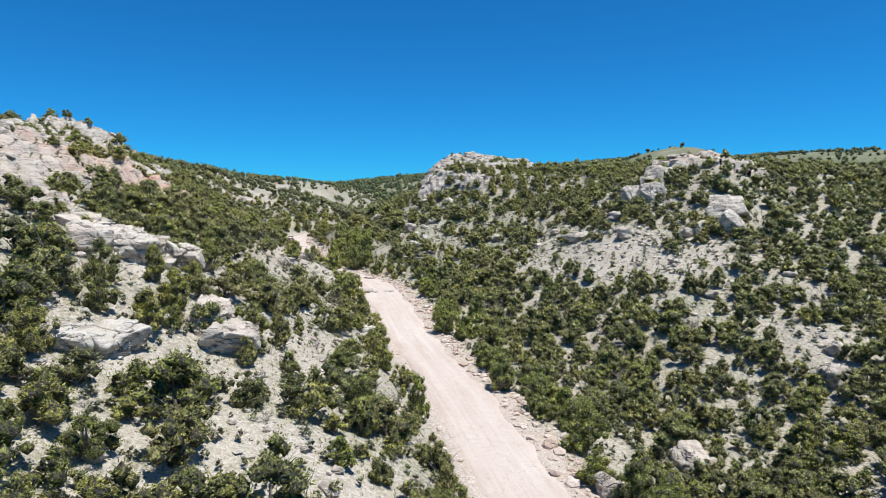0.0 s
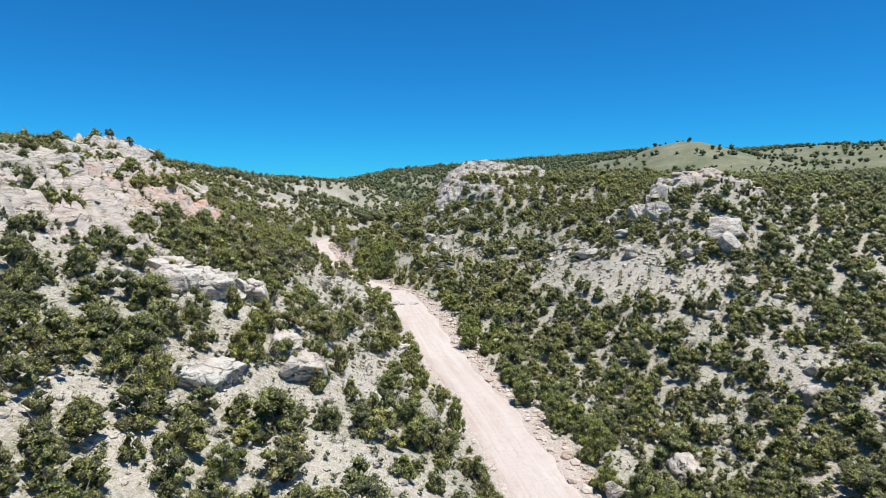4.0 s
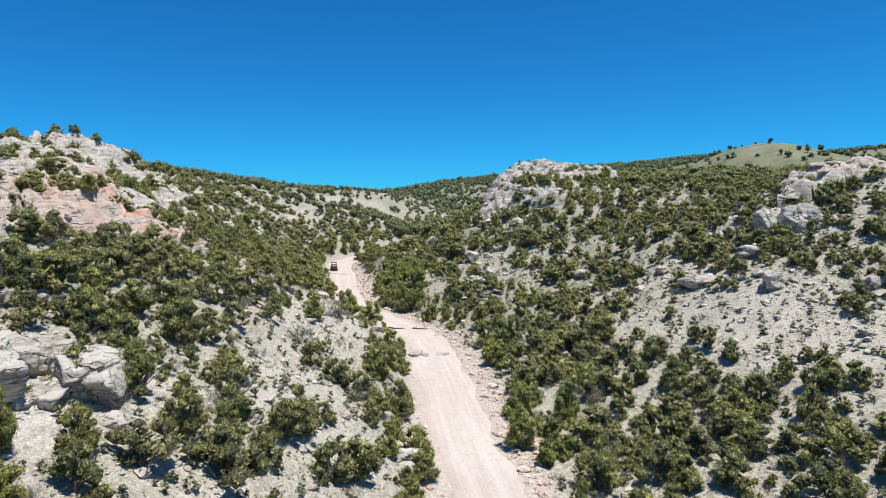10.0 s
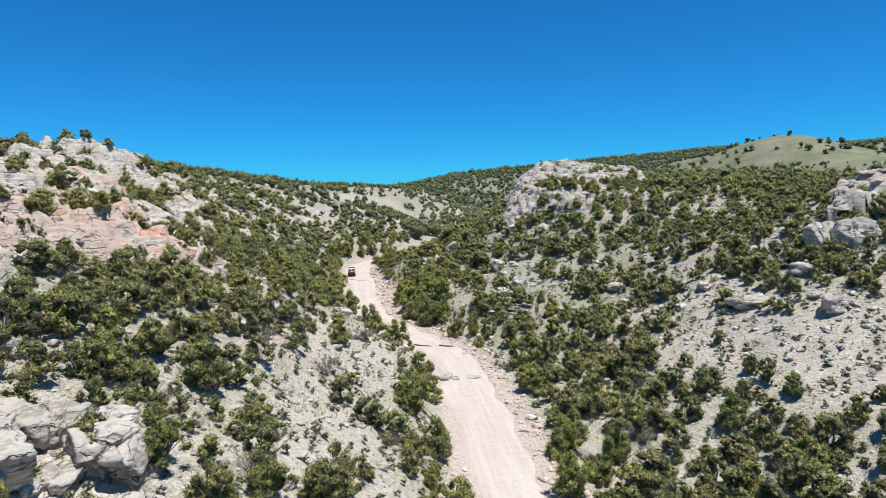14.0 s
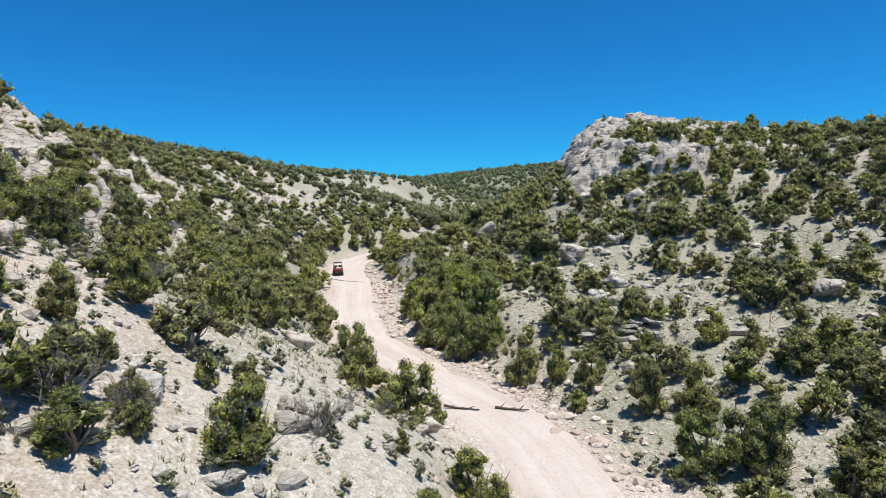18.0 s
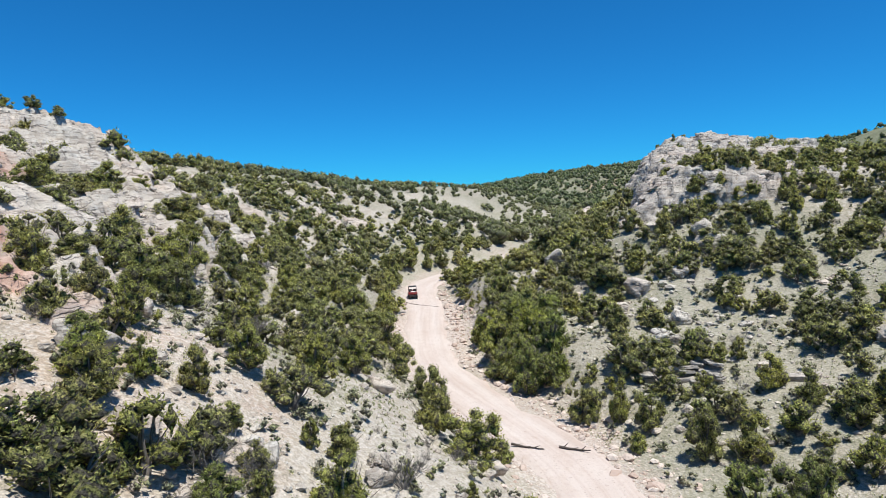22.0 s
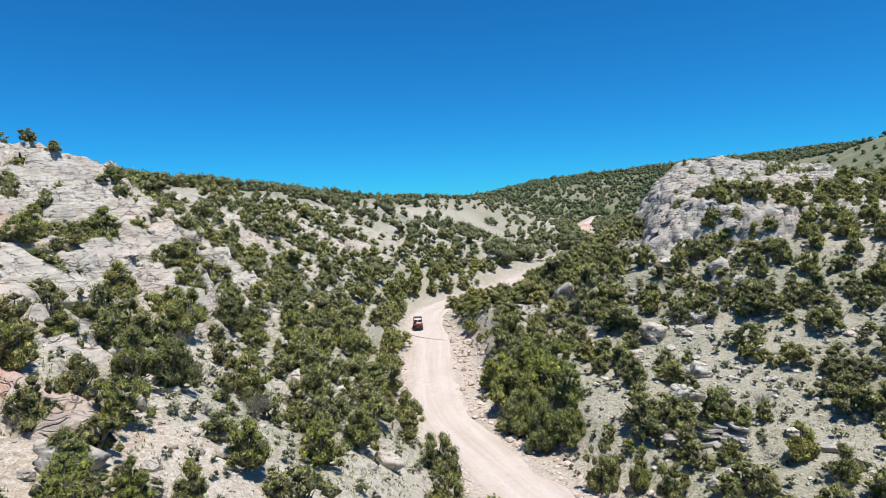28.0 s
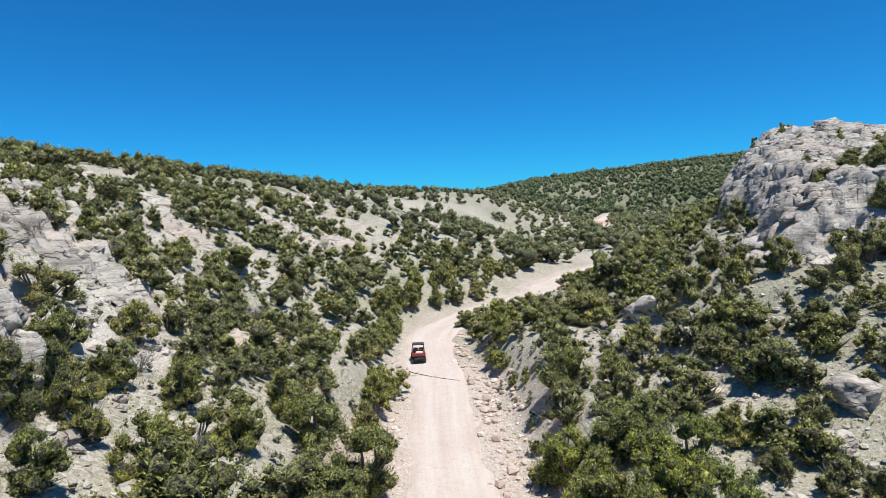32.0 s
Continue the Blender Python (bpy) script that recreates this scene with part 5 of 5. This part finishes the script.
def big_boulders():
    white = "large pale limestone boulder bedded in the slope"
    # the pair beside the road's first bend, and the cluster above it
    spots = ((-17.4, 46.7, 1.5, 1.4, 1.75, 20), (-15.3, 45.2, 2.15, 1.7, 1.6, 70), (-17.3, 44.6, 0.8, 0.7, 0.6, 10), (-16.2, 43.7, 0.9, 0.6, 0.45, 40),
             (-26.6, 53.2, 2.1, 1.9, 2.0, 10), (-28.4, 50.7, 2.3, 1.7, 1.5, 30), (-23.7, 57.3, 2.1, 1.8, 1.9, 60), (-26.4, 58.0, 1.3, 1.2, 1.5, 0), (-24.6, 55.0, 0.9, 0.8, 0.7, 15),
             (-27.8, 56.2, 1.6, 1.3, 1.5, 45), (-25.6, 60.4, 1.5, 1.2, 1.1, 80), (-30.4, 53.6, 2.2, 1.6, 1.3, 25), (-20.6, 38.9, 1.9, 1.6, 1.2, 20), (-22.3, 37.0, 1.6, 1.4, 1.0, 75))
    for i, (x, y, sx, sy, sz, turn) in enumerate(spots):
        lone_rock(x, y, float(on_ground(x, y)[0]) + sz * 0.42, sx, sy, sz, turn, 160 + i, 28 if sx > 1 else 16, 9, white, bite=0.42, face=(0.2, -0.35, 0.9))
    lone_rock(-28.9, 89.6, float(on_ground(-28.9, 89.6)[0]) + 0.4, 1.0, 0.85, 0.9, 5, 191, 22, 8, white)
    grey_ = "huge rounded grey boulder on the eastern brow"
    for i, (x, y, sx, sy, sz, turn) in enumerate(((44.4, 98.3, 3.6, 2.8, 2.6, 10), (42.4, 93.0, 2.4, 2.0, 1.9, 35), (36.5, 109.9, 2.3, 1.9, 2.2, 0), (34.0, 112.6, 2.7, 2.0, 1.9, 50), (38.6, 94.6, 1.5, 1.2, 1.1, 20))):
        lone_rock(x, y, float(on_ground(x, y)[0]) + sz * 0.45, sx, sy, sz, turn, 180 + i, 26, 10, grey_, bite=0.3)


def loose_boulders():
    rng = np.random.default_rng(12)
    named = ((-9.1, 71.2, 1.5, 1.1, 0.8), (-8.5, 69.2, 0.9, 0.7, 0.6), (-21.9, 96.8, 0.7, 0.5, 0.5), (-25.4, 93.2, 0.45, 0.4, 0.5))
    named += ((-27.0, 111.5, 1.0, 0.8, 0.7), (-34.5, 113.8, 1.0, 0.8, 0.9), (-48.4, 124, 0.8, 0.7, 1.1), (-47.5, 142, 1.3, 1.0, 1.1), (-7.3, 141.8, 1.6, 1.2, 1.2))
    named += ((-56.1, 146.2, 1.4, 1.0, 1.0), (-50.2, 126.3, 0.9, 0.8, 1.2), (-36.4, 99.4, 0.7, 0.6, 0.7), (-36.5, 117.6, 0.7, 0.6, 0.9), (-47.9, 125.4, 1.1, 0.9, 1.2), (22.4, 104.5, 1.9, 1.3, 1.0), (28.1, 97.3, 1.3, 1.0, 1.2), (-21.0, 66.8, 0.5, 0.4, 0.4), (-22.3, 98.1, 0.65, 0.5, 0.5), (-2.6, 143.1, 1.2, 0.9, 0.9), (1.3, 148.9, 1.7, 1.3, 1.2), (-3.7, 134.3, 1.0, 0.8, 0.7), (1.5, 152.5, 1.6, 1.3, 1.4))
    named += ((-9.2, 138.0, 0.95, 0.8, 0.7), (-17.2, 162.4, 1.9, 1.2, 1.5), (-19.8, 157.8, 1.1, 0.9, 0.9), (39.2, 95.0, 1.5, 1.2, 1.1), (34.5, 55.0, 1.8, 1.3, 1.1))
    named += ((18.6, 45.2, 2.0, 1.3, 1.0), (11.0, 39.6, 1.0, 0.9, 0.9), (10.7, 124.3, 1.3, 1.0, 0.8), (-5.5, 130.0, 1.3, 0.9, 0.8), (-17.1, 63.6, 0.6, 0.5, 0.5), (-21.1, 66.6, 0.6, 0.5, 0.5), (30.0, 107.0, 1.8, 1.2, 0.9))
    for i, (x, y, sx, sy, sz) in enumerate(named):
        boulder(x, y, sx, sy, sz, 37 * i, i)
    n = 0
    while n < 150:
        x, y = rng.uniform(-75, 62), rng.uniform(26, 170)
        zone = float(blots(np.array([x]), np.array([y]), STONY, 23)[0])
        d = float(near_road(np.array([x]), np.array([y]))[0][0])
        if d < 4.4 or rng.uniform() > 0.12 + zone:
            continue
        s = float(np.clip(rng.lognormal(-0.75, 0.45), 0.25, 1.3))
        boulder(x, y, s * rng.uniform(0.9, 1.4), s, s * rng.uniform(0.55, 0.9), rng.uniform(0, 360), n, rng.uniform(-12, 12), 0.28)
        n += 1


STONY = ((-25, 56, 12, 14, 0.8), (-55, 115, 22, 26, 0.8), (34, 102, 18, 16, 0.9), (34, 58, 10, 10, 0.5), (0, 128, 14, 10, 0.7), (-30, 92, 8, 10, 0.7), (-2, 150, 10, 10, 0.6), (18, 118, 10, 12, 0.5))


def scree():
    """Loose stones over the slopes and along the road's edge."""
    rng = np.random.default_rng(31)
    n = 60000
    x, y = rng.uniform(-75, 58, n), rng.uniform(24, 165, n)
    d, side, _ = near_road(x, y)
    zone = np.maximum(blots(x, y, STONY, 23), blots(x, y, [(*p, 0.7) for p in SPARSE], 24))
    keep = rng.uniform(size=n) < np.where(d < 3.0, 0.0, 0.16 + 0.5 * zone + 0.75 * ((d < 7.0) & (side > 0)))
    x, y, d, side = x[keep], y[keep], d[keep], side[keep]
    m = 6500
    k = rng.integers(0, len(ROADP), m)
    k = k[(ROADP[k, 1] > 28) & (ROADP[k, 1] < 180)]
    t = np.roll(ROADP, -1, 0)[k] - ROADP[k]
    off = rng.choice((-1, 1, 1, 1, 1), len(k)) * rng.normal(4.2, 0.85, len(k))
    x, y = np.r_[x, ROADP[k, 0] + t[:, 1] * off], np.r_[y, ROADP[k, 1] - t[:, 0] * off]
    z = on_ground(x, y)
    verge = near_road(x, y)[0] < 7.2
    pieces, rubble = [], []
    for i in range(len(x)):
        s = min(rng.lognormal(-2.15, 0.6), 0.5)
        sv, sf = (ICO_V, ICO_F) if s > 0.2 else (OCT_V, OCT_F)
        v = sv * rng.uniform(0.7, 1.25, (len(sv), 1)) * (s * rng.uniform(0.8, 1.5), s, s * 0.65)
        a = rng.uniform(0, 6.28)
        (rubble if verge[i] else pieces).append((np.stack([v[:, 0] * math.cos(a) - v[:, 1] * math.sin(a) + x[i], v[:, 0] * math.sin(a) + v[:, 1] * math.cos(a) + y[i], v[:, 2] + z[i] + s * 0.2], 1), sf))
    tagged(new("loose_stones", mesh_from("loose_stones", *join(pieces), WHITE, False)), "loose pale stones scattered over the slopes", "stones", kind="stuff")
    tagged(new("verge_rubble", mesh_from("verge_rubble", *join(rubble), VERGE, False)), "pinkish rubble along the dirt road's edges", "stones", kind="stuff")


def bunch_grass():
    rng = np.random.default_rng(32)
    n = 95000
    x, y = rng.uniform(-62, 50, n), rng.uniform(24, 150, n)
    d, _, _ = near_road(x, y)
    keep = (d > 4.5) & (rng.uniform(size=n) < 0.35 + 0.5 * fbm2(x, y, 7, 3, 71))
    x, y = x[keep], y[keep]
    z = on_ground(x, y)
    m = len(x)
    blades = []
    for b in range(6):
        a = rng.uniform(0, 6.28, m)
        h = rng.uniform(0.07, 0.2, m)
        lean = rng.uniform(0.06, 0.2, m)
        p = np.stack([x + 0.06 * np.cos(a), y + 0.06 * np.sin(a), z - 0.03], 1)
        side = np.stack([-np.sin(a), np.cos(a), a * 0], 1) * 0.035
        tip = np.stack([x + lean * np.cos(a), y + lean * np.sin(a), z + h], 1)
        blades.append(np.stack([p - side, p + side, tip], 1).reshape(-1, 3))
    v = np.concatenate(blades)
    tagged(new("bunch_grass", mesh_from("bunch_grass", v, np.arange(len(v)).reshape(-1, 3), GRASS, False)), "dry tufts of bunch grass between the stones", "grass", kind="stuff")


SAGES = [(crown(650 + s, 6, 110, 0.085, 0.0, 0.6, 3)[0], None) for s in range(5)]


DEAD_TREES = ((-57.9, 133.6), (-56.5, 134.6), (-57.2, 141.6), (-9.7, 165.5), (-59.5, 186.6), (-43.3, 112.2), (-20.9, 97.4), (-25.1, 91.5), (-26.4, 90.2), (-25.7, 82.0), (0.3, 128.2), (7.2, 85.5), (-13.4, 77.1), (-27.6, 65.9), (-18.7, 62.5),
              (-20.0, 48.0), (-21.0, 84.2), (16.5, 79.1), (-38.6, 108.4), (-34.0, 107.0), (-46.5, 131.0), (-31.5, 120.0), (-22.0, 57.0), (-30.0, 72.5), (-34.5, 81.0), (18.0, 62.0), (27.5, 68.5), (9.0, 95.5), (-2.5, 117.5), (-50.5, 150.0))


def shrubs():
    rng = np.random.default_rng(33)
    kinds = [mesh_from("dead_shrub", *bare_shrub(700 + i), DEAD, False) for i in range(4)]
    n = 0
    while n < 260:
        x, y = rng.uniform(-55, 46), rng.uniform(28, 160)
        d = float(near_road(np.array([x]), np.array([y]))[0][0])
        if d < 5.2:
            continue
        ob = new("dead_shrub", kinds[n % 4])
        h = rng.uniform(0.4, 1.0)
        ob.matrix_world = pose(x, y, float(on_ground(x, y)[0]), 0, 0, rng.uniform(0, 360)) @ Matrix.Diagonal((h * 1.1, h * 1.1, h, 1))
        tagged(ob, "bare grey dead shrub with forked twigs", "shrub", "dead shrubs on the slopes")
        n += 1
    snags = [mesh_from("dead_tree", *bare_shrub(720 + i, 24), DEAD, False) for i in range(3)]
    for i, (x, y) in enumerate(DEAD_TREES):
        ob = new("dead_tree", snags[i % 3])
        h = 1.0 + 0.8 * ((i * 0.618) % 1)
        ob.matrix_world = pose(x, y, float(on_ground(x, y)[0]) + (0.5 if x < -50 else 0.0), 0, 0, 71 * i) @ Matrix.Diagonal((h * 1.15, h * 1.15, h, 1))
        tagged(ob, "bare grey dead juniper with many forked branches", "dead tree", "dead junipers")
    for i, (x, y, h) in enumerate(((-32.4, 91.0, 2.2), (-31.3, 93.0, 1.6), (-25.1, 89.0, 2.0), (-33.8, 92.4, 1.8))):
        tree_thing(x, y, h, 1.25 * h, 50 * i, (3 * i) % 10, True, "low bright green juniper bush on the reddish slope")
    m = 17000
    x, y = rng.uniform(-75, 60, m), rng.uniform(24, 190, m)
    d, _, _ = near_road(x, y)
    keep = (d > 5.0) & (rng.uniform(size=m) < 0.55)
    woodland("sagebrush", "low grey-green sagebrush between the junipers", x[keep], y[keep], rng.uniform(0.3, 0.75, m)[keep], SAGES, 6, SAGE)


bedrock()
slab_fields()
big_boulders()
loose_boulders()
scree()
bunch_grass()
shrubs()


# ---- fallen branches across the road ----
def fallen_branch(x0, y0, x1, y1, r, seed):
    rng = np.random.default_rng(seed)
    s = np.linspace(0, 1, 7)
    x, y = x0 + (x1 - x0) * s + rng.normal(0, 0.06, 7), y0 + (y1 - y0) * s + rng.normal(0, 0.06, 7)
    z = on_ground(x, y) + 0.36 + r * 0.6
    pieces = [tube(np.stack([x, y, z], 1), r * (1.1 - 0.7 * s), 7)]
    for i in (1, 3, 4):
        p = np.array((x[i], y[i], z[i]))
        pieces.append(tube([p, p + (rng.uniform(0.2, 0.5), rng.uniform(-0.3, 0.3), rng.uniform(0.1, 0.35))], [r * 0.5, r * 0.15], 5))
    ob = new("fallen_branch", mesh_from("fallen_branch", *join(pieces), DARKWOOD))
    tagged(ob, "dark dead branch lying across the dirt road", "branch", "branches on the road")


DARKWOOD = bark_material("dark_dead_wood", (0.05, 0.04, 0.035), (0.13, 0.105, 0.09))
fallen_branch(-18.1, 115.2, -15.6, 115.0, 0.09, 1)
fallen_branch(-14.6, 115.5, -12.3, 115.2, 0.10, 2)
# this branch is added where just a thin dark line crosses the road
fallen_branch(-40.4, 162.6, -34.6, 161.3, 0.04, 3)


# ---- the vehicle ----
def plain(name, colour, rough=0.5, metal=0.0, dust=0.25):
    m, nt, b = material(name, rough)
    b.inputs["Metallic"].default_value = metal
    b.inputs["Specular IOR Level"].default_value = 0.5
    f = ramp(nt, noise_tex(nt, 2.5, 6, 0.65), grey(0.42, 0.75))
    d = nt.nodes.new("ShaderNodeMath")
    d.operation = "MULTIPLY"
    d.inputs[1].default_value = dust
    nt.links.new(f, d.inputs[0])
    nt.links.new(mix(nt, d.outputs[0], colour, (0.5, 0.41, 0.34)), b.inputs["Base Color"])
    return m


PAINT, BLACK, STEEL = plain("red_dusty_paint", (0.32, 0.02, 0.018), 0.4, 0, 0.45), plain("black_plastic", (0.02, 0.02, 0.022), 0.55), plain("dark_steel", (0.10, 0.10, 0.11), 0.4, 0.8, 0.15)
TYRE, LAMP, GLASSY = plain("tyre_rubber", (0.018, 0.018, 0.018), 0.85, 0, 0.5), plain("red_lamp_lens", (0.5, 0.01, 0.01), 0.2, 0, 0.05), plain("pale_cargo", (0.55, 0.53, 0.50), 0.8)


def box_bm(sx, sy, sz, at=(0, 0, 0), bevel=0.03, taper=1.0):
    bm = bmesh.new()
    bmesh.ops.create_cube(bm, size=1.0)
    for v in bm.verts:
        k = taper if v.co.z > 0 else 1.0
        v.co = Vector((v.co.x * sx * k + at[0], v.co.y * sy * k + at[1], v.co.z * sz + at[2]))
    if bevel:
        bmesh.ops.bevel(bm, geom=list(bm.edges), offset=bevel, segments=2, affect="EDGES", profile=0.6)
    return bm


def part(name, bm, mt, parent, label=""):
    me = bpy.data.meshes.new(name)
    bm.to_mesh(me)
    bm.free()
    me.materials.append(mt)
    ob = new(name, me)
    ob.parent = parent
    return tagged(ob, label)


def array_part(name, pieces, mt, parent, label=""):
    ob = new(name, mesh_from(name, *join(pieces), mt))
    ob.parent = parent
    return tagged(ob, label)


def wheel_bm(r, w, hub=False):
    bm = bmesh.new()
    bmesh.ops.create_cone(bm, cap_ends=True, segments=20, radius1=r, radius2=r, depth=w, matrix=Matrix.Rotation(radians(90), 4, "Y"))
    if hub:
        bmesh.ops.inset_region(bm, faces=[f for f in bm.faces if len(f.verts) > 4], thickness=r * 0.25, depth=-0.03)
    else:
        bmesh.ops.bevel(bm, geom=[e for e in bm.edges if e.is_manifold and e.calc_face_angle(0) > 1], offset=0.05, segments=3, affect="EDGES")
        for i in range(20):
            a = 2 * math.pi * i / 20
            bmesh.ops.create_cube(bm, size=1, matrix=Matrix.Rotation(a, 4, "X") @ Matrix.Translation((0, 0, r)) @ Matrix.Diagonal((w * 0.9, 0.045, 0.03, 1)))
    return bm


def vehicle(x, y, yaw):
    car = new("utility_vehicle")
    part("body", box_bm(1.36, 1.25, 0.42, (0, 0.1, 0.66), 0.05, 0.94), PAINT, car)
    part("floor_pan", box_bm(1.16, 2.5, 0.12, (0, 0, 0.43), 0.02), BLACK, car)
    bonnet = part("bonnet", box_bm(1.25, 0.85, 0.34, (0, 1.08, 0.82), 0.08, 0.86), PAINT, car)
    for s in (-1, 1):
        part("headlight", box_bm(0.24, 0.06, 0.12, (s * 0.42, 1.49, 0.84), 0.02), GLASSY, bonnet)
        part("seat", box_bm(0.5, 0.5, 0.16, (s * 0.32, 0.08, 0.88), 0.05), BLACK, car)
        part("backrest", box_bm(0.48, 0.14, 0.6, (s * 0.32, -0.22, 1.18), 0.05), BLACK, car)
        part("door", box_bm(0.05, 0.8, 0.42, (s * 0.69, 0.3, 0.86), 0.02), PAINT, car)
        part("rear_wing", box_bm(0.24, 0.8, 0.1, (s * 0.62, -0.95, 0.92), 0.03), PAINT, car)
    bed = part("cargo_bed", box_bm(1.3, 0.95, 0.12, (0, -0.95, 0.86), 0.03), PAINT, car)
    for s in (-1, 1):
        part("side_panel", box_bm(0.06, 0.95, 0.26, (s * 0.64, -0.95, 1.03), 0.02), PAINT, bed)
        part("tail_light", box_bm(0.1, 0.04, 0.16, (s * 0.6, -1.46, 0.98), 0.015), LAMP, car)
    part("tailgate", box_bm(1.3, 0.06, 0.27, (0, -1.43, 1.03), 0.02), PAINT, bed)
    part("cargo", box_bm(0.85, 0.6, 0.3, (0.04, -0.95, 1.06), 0.06, 0.9), GLASSY, bed, "pale cargo bundle")
    part("rear_bumper", box_bm(1.1, 0.12, 0.16, (0, -1.48, 0.62), 0.03), BLACK, car)
    for s in (-1, 1):
        array_part("roll_bar", [tube([(s * 0.66, 0.72, 0.95), (s * 0.6, 0.42, 1.78), (s * 0.6, -0.42, 1.82), (s * 0.64, -0.52, 0.95)], [0.03] * 4, 8)], STEEL, car)
    array_part("cross_bar", [tube([(-0.6, 0.42, 1.78), (0.6, 0.42, 1.78)], [0.03] * 2, 8), tube([(-0.6, -0.42, 1.82), (0.6, -0.42, 1.82)], [0.03] * 2, 8), tube([(-0.63, -0.48, 1.3), (0.63, -0.48, 1.3)], [0.025] * 2, 8)], STEEL, car)
    part("roof", box_bm(1.26, 0.95, 0.07, (0, 0.0, 1.87), 0.025), BLACK, car, "black flat roof panel")
    array_part("steering_wheel", [tube([(-0.32 + 0.17 * math.cos(a), 0.5 + 0.05 * math.sin(a), 1.16 + 0.16 * math.sin(a)) for a in np.linspace(0, 6.283, 14)], [0.016] * 14, 6)], BLACK, car)
    for s in (-1, 1):
        for yy in (-0.95, 0.98):
            w = part("wheel", wheel_bm(0.33, 0.26), TYRE, car)
            w.location = (s * 0.63, yy, 0.33)
            part("rim", wheel_bm(0.19, 0.275, True), STEEL, w)
    d, _, rz = near_road(np.array([x]), np.array([y]))
    car.matrix_world = pose(x, y, float(rz[0]) + 0.03, 3.2, 0, yaw)
    tagged(car, "dusty red open utility vehicle with black roof on the dirt road", "utility vehicle")


vehicle(-40.5, 167.2, 19)
